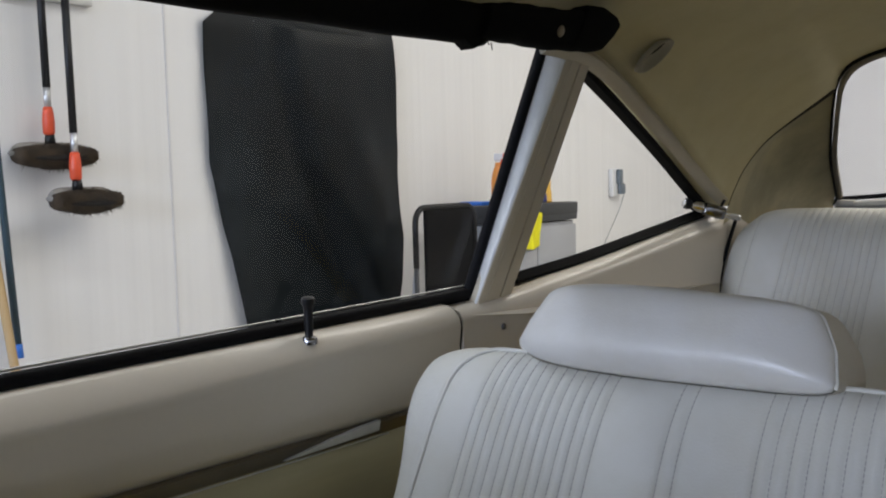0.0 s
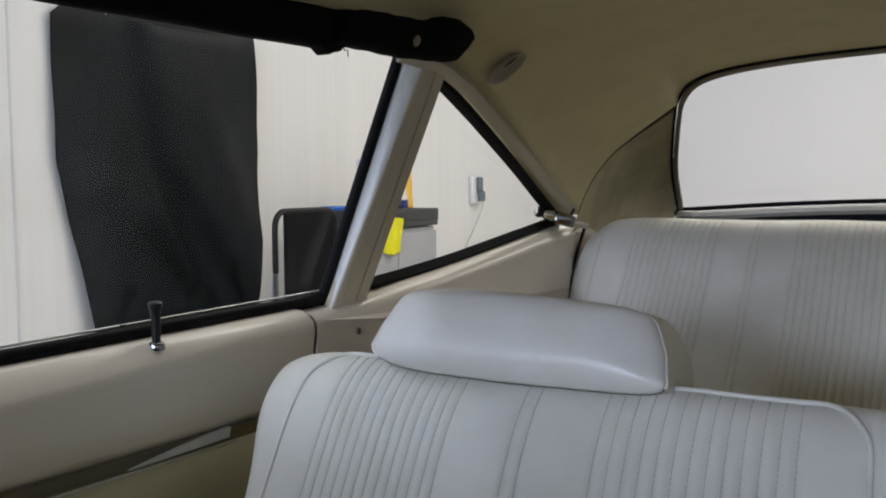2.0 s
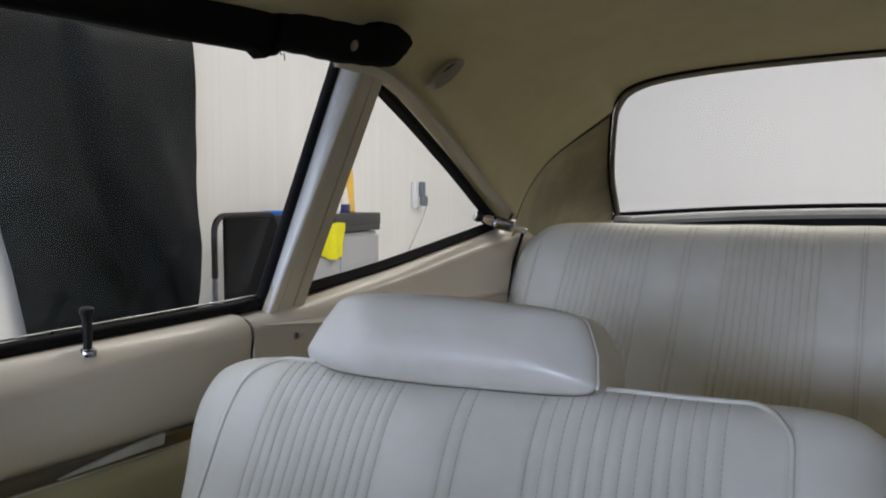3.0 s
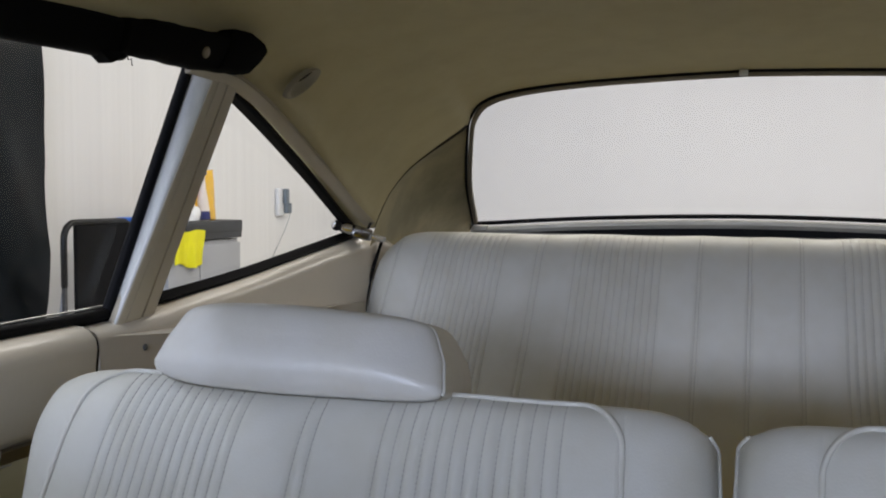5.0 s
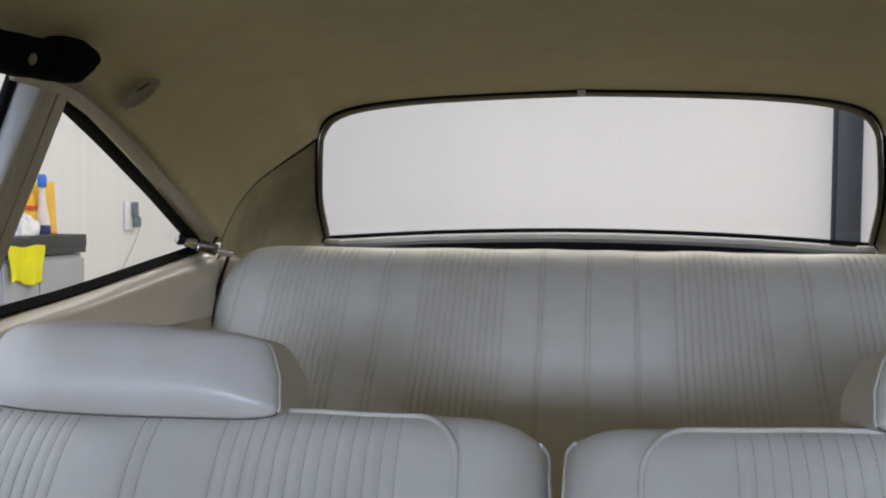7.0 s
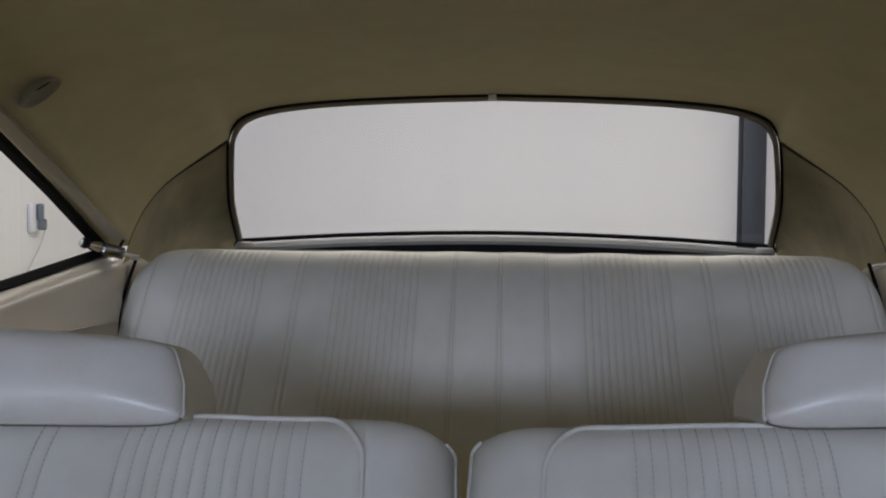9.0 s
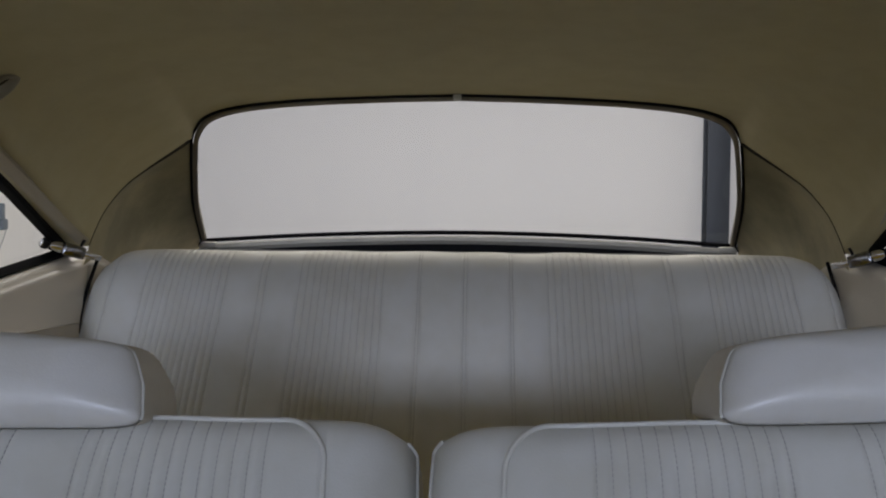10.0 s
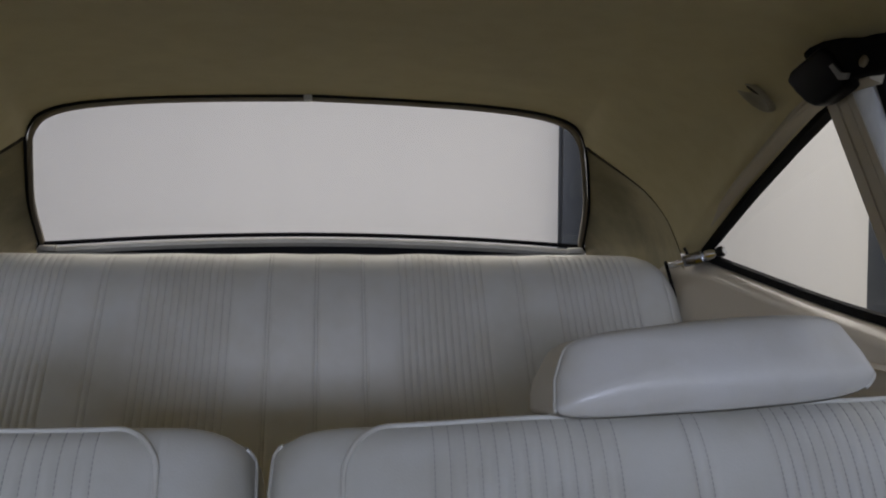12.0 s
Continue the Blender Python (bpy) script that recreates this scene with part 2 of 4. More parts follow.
def tube(path, radius, seg=8, closed=False):
    """A round bar along a path; radius may be a list."""
    ps = [Vector(p) for p in path]
    n = len(ps)
    rows, side = [], None
    for i, p in enumerate(ps):
        a = ps[(i - 1) % n] if closed or i else p
        b = ps[(i + 1) % n] if closed or i < n - 1 else p
        d = (b - a).normalized()
        if side is None:
            side = d.orthogonal().normalized()
        side = (side - d * side.dot(d)).normalized()
        up = d.cross(side)
        r = radius[i] if isinstance(radius, (list, tuple)) else radius
        rows.append([p + (side * math.cos(k * math.tau / seg) + up * math.sin(k * math.tau / seg)) * r for k in range(seg)])
    if closed:
        return grid(rows, close_u=True, close_v=True)
    return capped(rows)


def sweep(path, section, normal):
    """A flat section (pairs: along the side, along the normal) carried along a path, with its ends filled."""
    ps = [Vector(p) for p in path]
    rows = []
    for i, p in enumerate(ps):
        d = (ps[min(i + 1, len(ps) - 1)] - ps[max(i - 1, 0)]).normalized()
        nn = Vector(normal(i / (len(ps) - 1)) if callable(normal) else normal)
        nn = (nn - d * nn.dot(d)).normalized()
        s = d.cross(nn)
        rows.append([p + s * a + nn * b for a, b in section])
    return capped(rows)


def rounded_box(sx, sy, sz, r, seg=2, at=(0, 0, 0)):
    bm = bmesh.new()
    bmesh.ops.create_cube(bm, size=1.0, matrix=Matrix.Translation(at) @ Matrix.Diagonal((sx, sy, sz, 1)))
    if r:
        bmesh.ops.bevel(bm, geom=bm.edges[:], offset=r, segments=seg, affect="EDGES", profile=0.5)
    return bm


def box_mesh(name, sx, sy, sz, r, mat, at=(0, 0, 0), seg=2, turn=None):
    bm = rounded_box(sx, sy, sz, r, seg, (0, 0, 0) if turn is not None else at)
    if turn is not None:
        bm.transform(Matrix.Translation(at) @ turn)
    me = bpy.data.meshes.new(name)
    bm.to_mesh(me)
    bm.free()
    me.materials.append(mat)
    if r:
        me.shade_smooth()
        me.set_sharp_from_angle(angle=radians(50))
    return me


def lathe(profile, seg=20, at=(0, 0, 0), turn=None):
    """A turned shape from pairs (radius, height)."""
    m = Matrix.Translation(at) @ (turn if turn is not None else Matrix())
    rows = [[m @ Vector((max(r, 1e-4) * math.cos(k * math.tau / seg), max(r, 1e-4) * math.sin(k * math.tau / seg), h)) for k in range(seg)] for r, h in profile]
    return capped(rows)


def smooth01(v):
    v = min(1.0, max(0.0, v))
    return v * v * (3 - 2 * v)


# ---- workshop ----
X0, X1, Y0, Y1, ZC = -2.9, 3.0, -9.3, 7.6, 3.2


def slab(name, lo, hi, mat):
    s = [h - l for l, h in zip(lo, hi)]
    c = [(l + h) / 2 for l, h in zip(lo, hi)]
    return tagged(new(name, box_mesh(name, *s, 0, mat, c)), kind="structure")


tagged(slab("floor", (X0 - 0.2, Y0 - 0.2, -0.15), (X1 + 0.2, Y1 + 0.2, 0), FLOOR), "bare grey concrete workshop floor", "floor")
tagged(slab("ceiling", (X0 - 0.2, Y0 - 0.2, ZC), (X1 + 0.2, Y1 + 0.2, ZC + 0.15), CEIL), "plain white workshop ceiling", "ceiling")
wall_left = tagged(slab("wall_west", (X0 - 0.15, Y0, 0), (X0, Y1, ZC), STREAKWALL), "white sheet-clad workshop wall with vertical joints", "wall")
wall_rear = tagged(slab("wall_south", (X0 - 0.15, Y1, 0), (X1 + 0.15, Y1 + 0.15, ZC), WALL), "plain white sheet-clad workshop wall", "wall")
tagged(slab("wall_east", (X1, Y0, 0), (X1 + 0.15, Y1, ZC), WALL), "plain white workshop wall", "wall")
tagged(slab("wall_north", (X0 - 0.15, Y0 - 0.15, 0), (X1 + 0.15, Y0, ZC), WALL), "plain white workshop wall", "wall")


def joint(parent, me_size, at, mat):
    part("joint_strip", box_mesh("joint_strip", *me_size, 0.0, mat, at), parent, "narrow pale grey joint strip")


for jy in (0.76, 1.963):
    joint(wall_left, (0.004, 0.007, ZC), (X0 + 0.002, jy, ZC / 2), JOINT)
for jx in (-0.295,):
    joint(wall_rear, (0.005, 0.002, ZC), (jx, Y1 - 0.001, ZC / 2), WALL)


def steel_column(at, turn):
    col = thing("steel_column", "dark slate blue steel column against the white wall", "column", "steel columns")
    col.matrix_world = Matrix.Translation(at) @ turn
    for sy in (0.0, 0.15):
        part("flange", box_mesh("flange", 0.185, 0.014, ZC, 0.003, STEEL, (0, sy, ZC / 2)), col)
    part("web", box_mesh("web", 0.012, 0.136, ZC, 0.0, STEEL, (0, 0.075, ZC / 2)), col)
    part("base_plate", box_mesh("base_plate", 0.30, 0.26, 0.016, 0.003, STEEL, (0, 0.075, 0.008)), col)
    return col


steel_column((1.98, 7.44, 0), Matrix())
steel_column((2.84, 4.425, 0), pose(0, 0, 0, 0, 0, -90))

# ---- car shell ----
car = thing("car", "beige two-door hardtop seen from inside its cabin", "car")
SL = -1.0751


def side_point(y, z, o, s=-1):
    """A point on the plane of the side glass, o metres inboard of it. s: -1 or 1, the side; the car leans a little."""
    lean = z if z > 0.88 else 0.88 + (z - 0.88) * 0.15
    return Vector((-s * (SL + 0.07 * y + 0.3 * lean + o), y, z + (0.0065 if s > 0 else 0.0)))


def between(y, marks):
    """The height at y on a run of straight stretches."""
    for (ya, za), (yb, zb) in zip(marks, marks[1:]):
        if y <= yb:
            return za + (zb - za) * (y - ya) / (yb - ya)
    return marks[-1][1]


# headliner: sections from rail to rail, the last one along the rear window
def arch(y, xr, zr, zc, count):
    out = []
    for i in range(count):
        a = math.pi * i / (count - 1)
        c, s = math.cos(a), math.sin(a)
        out.append(Vector((-xr * math.copysign(abs(c) ** 0.72, c), y, zr + (zc - zr) * abs(s) ** 0.72)))
    return out


half_end = [(-0.612, 1.447, 1.098), (-0.603, 1.452, 1.125), (-0.591, 1.468, 1.160), (-0.567, 1.490, 1.199), (-0.534, 1.508, 1.230), (-0.473, 1.535, 1.279),
            (-0.463, 1.534, 1.300), (-0.435, 1.505, 1.3185), (-0.380, 1.480, 1.331), (-0.281, 1.463, 1.340), (-0.140, 1.453, 1.3455), (0.0, 1.448, 1.3485)]
NU = 97


def even(points, count):
    """Points at even steps along a run."""
    fine = spline(points, 600)
    run = [0.0]
    for a, b in zip(fine, fine[1:]):
        run.append(run[-1] + (b - a).length)
    out, k = [], 0
    for i in range(count):
        want = run[-1] * i / (count - 1)
        while k < len(run) - 2 and run[k + 1] < want:
            k += 1
        f = (want - run[k]) / max(1e-9, run[k + 1] - run[k])
        out.append(fine[k].lerp(fine[k + 1], min(1, max(0, f))))
    return out


end_left = even(half_end, NU // 2 + 1)
end_curve = end_left + [Vector((-p.x, p.y, p.z)) for p in reversed(end_left[:-1])]
stations = [even([tuple(p) for p in arch(y, xr, zr, zc, 41)], NU) for y, xr, zr, zc in
            ((-0.66, 0.545, 1.285, 1.318), (-0.30, 0.575, 1.312, 1.372), (0.15, 0.59, 1.325, 1.392), (0.60, 0.592, 1.325, 1.396), (1.0, 0.588, 1.302, 1.388))]
stations.append(end_curve)
columns = [spline([st[i] for st in stations], 61) for i in range(NU)]
lip_l = [p + Vector((-0.045, 0, -0.004)) for p in columns[0]]
lip_r = [p + Vector((0.045, 0, -0.004)) for p in columns[-1]]
columns = [lip_l] + columns + [lip_r]
part("headliner", mesh_of("headliner", *grid(columns), LINER), car, "parchment vinyl headliner stretched over the cabin")
roof_cols = [[p + Vector((0, 0, 0.03)) for p in c] for c in columns]
part("roof_panel", mesh_of("roof_panel", *grid(roof_cols), PAINT), car, "beige painted steel roof panel")

# rear window
edge_half = [(-0.473, 1.545, 1.281), (-0.463, 1.534, 1.300), (-0.435, 1.505, 1.3185), (-0.380, 1.480, 1.331), (-0.281, 1.463, 1.340), (-0.140, 1.453, 1.3455), (0.0, 1.448, 1.3485)]
side_edge = [(-0.588, 1.958, 1.083), (-0.574, 1.925, 1.098), (-0.545, 1.780, 1.173), (-0.510, 1.660, 1.236), (-0.473, 1.545, 1.281)]
rim_left = even(side_edge, 30)[:-1] + even(edge_half, 40)
rim = rim_left + [Vector((-p.x, p.y, p.z)) for p in reversed(rim_left[:-1])]
WN = Vector((0, 0.46, 0.888))
rear_window = part("rear_window", mesh_of("rear_window", *sweep(rim, [(-0.0022, -0.004), (0.0022, -0.004), (0.0025, 0.0), (0.0022, 0.006), (-0.0022, 0.006)], WN), RUBBER), car, "wide curved rear window in a black seal")
inner = [p + Vector((-0.0065 * max(-1, min(1, p.x / 0.3)), 0.003, -0.0055)) for p in rim]
part("reveal_strip", mesh_of("reveal_strip", *sweep(inner, [(-0.004, -0.003), (0.004, -0.003), (0.004, 0.008), (-0.004, 0.008)], WN), REVEAL), rear_window, "thin beige strip inside the seal")


def glass_sheet(top, low, cols, lines, bow):
    rows = []
    for i in range(lines):
        f = i / (lines - 1)
        rows.append([a.lerp(b, f) + Vector((0, bow * math.sin(math.pi * j / (cols - 1)), 0)) for j, (a, b) in enumerate(zip(top, low))])
    return grid(rows)


n_rim = len(rim)
low_line = [Vector((p.x, 1.93 - 0.03 * (1 - (p.x / 0.58) ** 2), 1.0925 + 0.021 * (1 - (p.x / 0.58) ** 2))) for p in rim]
pane = part("pane", mesh_of("pane", *glass_sheet(rim, low_line, n_rim, 6, 0.0), REARGLASS), rear_window, "clear rear glass")
pane.visible_shadow = False
low = even([(-0.574, 1.925, 1.0930), (-0.30, 1.905, 1.1095), (0, 1.897, 1.1165), (0.30, 1.905, 1.1095), (0.574, 1.925, 1.0930)], 41)
part("lower_seal", mesh_of("lower_seal", *sweep(low, [(-0.004, -0.004), (0.004, -0.004), (0.004, 0.005), (-0.004, 0.005)], (0, 0, 1)), RUBBER), rear_window, "black lower seal")
trim_line = [p + Vector((0, -0.006, -0.014)) for p in low]
part("lower_trim", mesh_of("lower_trim", *sweep(trim_line, [(-0.006, -0.007), (0.004, -0.009), (0.007, 0.0), (0.004, 0.007), (-0.006, 0.006)], (0, -0.35, 1)), IVORY, sharp=40), rear_window, "pale lower window moulding")
for s in (-1, 1):
    part("trim_clip", box_mesh("trim_clip", 0.034, 0.016, 0.014, 0.003, IVORY, (s * 0.552, 1.912, 1.0850)), rear_window, "small pale trim clip")
part("seal_gap", box_mesh("seal_gap", 0.013, 0.012, 0.009, 0.002, WHITESTRIP, (-0.008, 1.438, 1.3425)), rear_window, "pale tab where the seal ends meet")

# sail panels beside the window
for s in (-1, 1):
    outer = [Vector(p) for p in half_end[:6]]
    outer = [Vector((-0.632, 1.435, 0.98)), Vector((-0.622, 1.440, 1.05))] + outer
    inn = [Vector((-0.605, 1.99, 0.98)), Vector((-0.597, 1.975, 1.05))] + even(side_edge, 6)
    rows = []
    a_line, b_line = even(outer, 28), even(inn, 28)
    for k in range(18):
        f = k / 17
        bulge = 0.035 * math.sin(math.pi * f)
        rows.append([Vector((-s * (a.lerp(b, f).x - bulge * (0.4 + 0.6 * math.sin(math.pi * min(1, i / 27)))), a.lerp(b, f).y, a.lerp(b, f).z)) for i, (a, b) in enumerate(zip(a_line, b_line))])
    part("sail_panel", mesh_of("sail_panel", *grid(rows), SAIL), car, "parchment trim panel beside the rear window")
    welt = [Vector((-s * p.x, p.y - 0.001, p.z)) for p in even(half_end[:6], 40)]
    rad = [0.0012 + 0.0022 * smooth01(i / 39 * 1.4 - 0.3) for i in range(40)]
    part("seam", mesh_of("seam", *tube(welt, [r * (0.75 + 0.5 * smooth01((i - 24) / 12)) for i, r in enumerate(rad)], 6), SEAM), car, "dark seam along the headliner edge")

part("package_tray", box_mesh("package_tray", 1.14, 0.50, 0.012, 0.004, TRAY, (0, 1.74, 1.071)), car, "black package tray behind the rear seat")
part("tray_lip", mesh_of("tray_lip", *grid([[p + Vector((0, 0.006, -0.012)) for p in low], [Vector((p.x * 1.04, p.y + 0.03, 1.03)) for p in low]]), TRAY), car, "dark panel under the rear glass")
# unseen floor, works as a yellow reflector under the seats
part("cabin_floor", box_mesh("cabin_floor", 1.44, 2.75, 0.02, 0.004, CARPET, (0, 0.62, 0.29)), car, "unseen cabin floor carpet, gold to bounce yellow light")
part("firewall", box_mesh("firewall", 1.44, 0.04, 0.58, 0.004, DASH, (0, -0.78, 0.59)), car, "dark firewall")
# bulkhead takes the dark tray colour to put shade into the seat's side gaps
part("rear_bulkhead", box_mesh("rear_bulkhead", 1.26, 0.03, 0.76, 0.004, TRAY, (0, 1.56, 0.68)), car, "bulkhead behind the rear seat, coloured dark as shade")


for wx in (-0.72, 0.72):
    part("sill", box_mesh("sill", 0.10, 2.75, 0.14, 0.03, PAINT, (wx, 0.62, 0.27), 3), car, "beige painted sill")
    for wy in (-1.55, 1.55):
        tyre = part("tyre", mesh_of("tyre", *lathe([(0.20, -0.085), (0.29, -0.095), (0.325, -0.07), (0.33, 0.0), (0.325, 0.07), (0.29, 0.095), (0.20, 0.085)], 40, (wx, wy, 0.33), pose(0, 0, 0, 0, 90, 0)), RUBBER), car, "black tyre")
        part("axle", mesh_of("axle", *tube([(wx, wy, 0.33), (wx * 0.2, wy, 0.33)], 0.03, 10), TRAY), tyre)
for rx in (-0.5, 0.5):
    part("chassis_rail", box_mesh("chassis_rail", 0.08, 3.6, 0.10, 0.01, TRAY, (rx, 0.0, 0.26)), car, "dark chassis rail")

# unseen dashboard, added to keep light off the lower doors and seats
dash_rows = []
for y, z in ((-0.34, 0.55), (-0.36, 0.80), (-0.38, 0.90), (-0.43, 0.935), (-0.60, 0.945), (-0.80, 0.94), (-0.80, 0.55)):
    dash_rows.append([Vector((-0.70 + 1.40 * i / 12, y - 0.03 * (abs(i - 6) / 6) ** 2, z)) for i in range(13)])
# lifted so that its shadow reaches the seat bottoms
for row in dash_rows:
    for p in row:
        p.z += 0.128
part("dashboard", mesh_of("dashboard", *grid(dash_rows), DASH, sharp=40), car, "unseen dark dashboard, raised to shade the seats and doors")
hood_rows = [[Vector((-0.78 + 1.56 * i / 12, y, z - 0.05 * (abs(i - 6) / 6) ** 3)) for i in range(13)] for y, z in ((-0.82, 0.995), (-1.4, 0.985), (-2.2, 0.94), (-2.4, 0.82), (-2.42, 0.5))]
part("hood", mesh_of("hood", *grid(hood_rows), PAINT), car, "beige painted hood")
deck_rows = [[Vector((-0.62 + 1.24 * i / 12, y, z - 0.03 * (abs(i - 6) / 6) ** 3)) for i in range(13)] for y, z in ((1.97, 1.02), (2.10, 1.00), (2.60, 0.965), (2.90, 0.92), (2.93, 0.55))]
part("trunk_lid", mesh_of("trunk_lid", *grid(deck_rows), PAINT), car, "beige painted trunk lid")
for s in (-1, 1):
    for ya, yb, za, zb in ((-2.42, -0.70, 0.84, 0.93), (0.83, 2.93, 0.99, 0.90)):
        rows = []
        for i in range(17):
            y = ya + (yb - ya) * i / 16
            zt = za + (zb - za) * i / 16
            taper = 0.03 * max(0, abs(y - 0.2) - 1.2)
            rows.append([Vector((s * (x - taper), y, z)) for x, z in ((0.60, zt + 0.012), (0.72, zt), (0.80, zt - 0.06), (0.84, 0.72), (0.83, 0.50), (0.80, 0.24))])
        part("fender", mesh_of("fender", *grid(rows), PAINT), car, "beige painted outer fender")
for s in (-1, 1):
    post_path = [Vector((s * 0.70, -0.86, 0.95)), Vector((s * 0.63, -0.74, 1.15)), Vector((s * 0.555, -0.65, 1.30))]
    part("front_pillar", mesh_of("front_pillar", *tube(spline(post_path, 12), 0.026, 10), PAINT), car, "beige windscreen pillar")

def side_plate(name, outline, o1, o2, r, mat, s):
    """A flat plate on the side plane from (y, z) corners, with rounded rims."""
    bm = bmesh.new()
    lo = [bm.verts.new(side_point(y, z, o1, s)) for y, z in outline]
    face = bm.faces.new(lo)
    up = bmesh.ops.extrude_face_region(bm, geom=[face])
    shift = side_point(0, 0, o2, s) - side_point(0, 0, o1, s)
    bmesh.ops.translate(bm, vec=shift, verts=[v for v in up["geom"] if isinstance(v, bmesh.types.BMVert)])
    bmesh.ops.recalc_face_normals(bm, faces=bm.faces)
    bmesh.ops.bevel(bm, geom=bm.edges[:], offset=r, segments=3, affect="EDGES", profile=0.5)
    me = bpy.data.meshes.new(name)
    bm.to_mesh(me)
    bm.free()
    me.materials.append(mat)
    me.shade_smooth()
    me.set_sharp_from_angle(angle=radians(50))
    return me


# side: door, pillar, quarter panel, window frames
def belt(y):
    return 1.010 + 0.02 * (y - 0.32) if y < 0.86 else 1.0208


def eased(y, marks):
    """The same run with its corners rounded off."""
    return sum(between(min(max(y + d, marks[0][0]), marks[-1][0]), marks) for d in (-0.06, -0.03, 0.0, 0.03, 0.06)) / 5


def quarter_low(y):
    return eased(y, ((0.88, 1.0190), (0.95, 1.0255), (1.0, 1.0305), (1.114, 1.0420), (1.25, 1.0625), (1.39, 1.0838), (1.50, 1.101)))


def quarter_top(y):
    return eased(y, ((0.72, 1.003), (0.84, 1.0040), (0.90, 1.0080), (0.95, 1.0175), (1.0, 1.0225), (1.114, 1.0350), (1.25, 1.0560), (1.40, 1.0785), (1.48, 1.0870), (1.56, 1.075), (1.66, 1.03)))


def side_loft(ys, section, s):
    rows = []
    for y in ys:
        rows.append([side_point(y, z, o, s) for o, z in section(y)])
    return grid(rows)


def build_side(s):
    def door_sec(y):
        k, b = smooth01((y - 0.40) / 0.40), belt(y)
        return ((-0.075, 0.30), (-0.075, 0.90), (-0.030, b - 0.014), (0.010, b - 0.0115), (0.017 + 0.004 * k, b - 0.0122), (0.022 + 0.008 * k, b - 0.0152), (0.0445 - 0.003 * k, b - 0.036 + 0.0125 * k), (0.0468 - 0.002 * k, b - 0.0395 + 0.011 * k), (0.0488 - 0.0008 * k, b - 0.045 + 0.009 * k),
                (0.0512, b - 0.056), (0.062, 0.935), (0.066, 0.912), (0.064, 0.906), (0.056, 0.902), (0.056, 0.30))

    door = part("door", mesh_of("door", *side_loft([-0.70 + i * 1.507 / 40 for i in range(41)], door_sec, s), PAINT, sharp=None), car, "beige painted door with a rolled sill")
    # black tube added behind the door gap so that it shows dark
    gap = [side_point(0.810, z, o, s) for o, z in door_sec(0.807)[3:12]] + [side_point(0.810, 0.80, 0.053, s), side_point(0.810, 0.5, 0.053, s)]
    part("gap_darkener", mesh_of("gap_darkener", *tube([p + Vector((-s * -0.0045, 0, -0.003)) for p in gap], 0.0035, 8), RUBBER), door, "dark rubber tube added to blacken the door gap")
    # rear end of the door
    end = [side_point(0.807, z, o, s) for o, z in door_sec(0.807)]
    part("door_edge", mesh_of("door_edge", end, [tuple(range(len(end)))], PAINT, False), door)
    line = [side_point(-0.70 + i * 1.502 / 30, 0.8915, 0.060, s) for i in range(31)]
    strip = part("trim_strip", mesh_of("trim_strip", *sweep(line, [(-0.0085, -0.003), (0.0085, -0.003), (0.007, 0.003), (-0.007, 0.001)], (-s, 0, -0.5)), STRIPMETAL, sharp=40), door, "dull bronze strip along the door")
    part("strip_lip", mesh_of("strip_lip", *tube([side_point(-0.70 + i * 1.40 / 30, 0.8835, 0.0665, s) for i in range(31)], 0.0009, 6), BRIGHT), strip, "thin bright lower lip")
    # white wedge modelled in place of a bright reflection in the strip
    wedge = [side_point(y, z, 0.0665, s) for y, z in ((0.563, 0.8865), (0.685, 0.8895), (0.684, 0.9015), (0.626, 0.8965))]
    wedge += [p + Vector((s * 0.006, 0, 0)) for p in wedge]
    part("reflection_wedge", mesh_of("reflection_wedge", wedge, [(0, 1, 2, 3), (4, 5, 6, 7), (0, 1, 5, 4), (1, 2, 6, 5), (2, 3, 7, 6), (3, 0, 4, 7)], WHITESTRIP, False), strip, "pale wedge standing in for a reflection in the strip")
    part("door_card", mesh_of("door_card", *side_loft([-0.70 + i * 1.502 / 20 for i in range(21)], lambda y: ((0.058, 0.886), (0.064, 0.882), (0.068, 0.86), (0.072, 0.70), (0.070, 0.35)), s), DOORVINYL), door, "cream vinyl door card")
    knob_at = side_point(0.602, 1.000, 0.0, s)
    knob_at.x = -s * -0.706
    part("lock_ferrule", mesh_of("lock_ferrule", *lathe([(0.0080, -0.006), (0.0082, -0.0012), (0.0074, 0.0006), (0.0058, 0.0016), (0.004, 0.0018)], 20, knob_at), DARKCHROME, sharp=40), door, "chrome ferrule of the lock button")
    part("lock_knob", mesh_of("lock_knob", *lathe([(0.0042, 0.002), (0.0042, 0.006), (0.0046, 0.012), (0.0046, 0.026), (0.0052, 0.032), (0.0068, 0.0345), (0.0068, 0.039), (0.0050, 0.0408), (0.0020, 0.0412)], 20, knob_at), BLACKPLASTIC, sharp=40), door, "black plastic lock button")
    rub = [side_point(-0.70 + i * 1.56 / 40, belt(-0.70 + i * 1.56 / 40) - 0.007, 0.004, s) for i in range(41)]
    part("window_seal", mesh_of("window_seal", *sweep(rub, [(-0.009, -0.010), (0.006, -0.012), (0.008, -0.002), (0.004, 0.006), (-0.004, 0.0085), (-0.008, 0.004)] if s < 0 else [(0.009, -0.010), (-0.006, -0.012), (-0.008, -0.002), (-0.004, 0.006), (0.004, 0.0085), (0.008, 0.004)], (-s, 0, 0.3)), RUBBER), door, "black rubber window seal")
    lip = [p + Vector((-s * 0.004, 0, 0.007)) for p in rub]
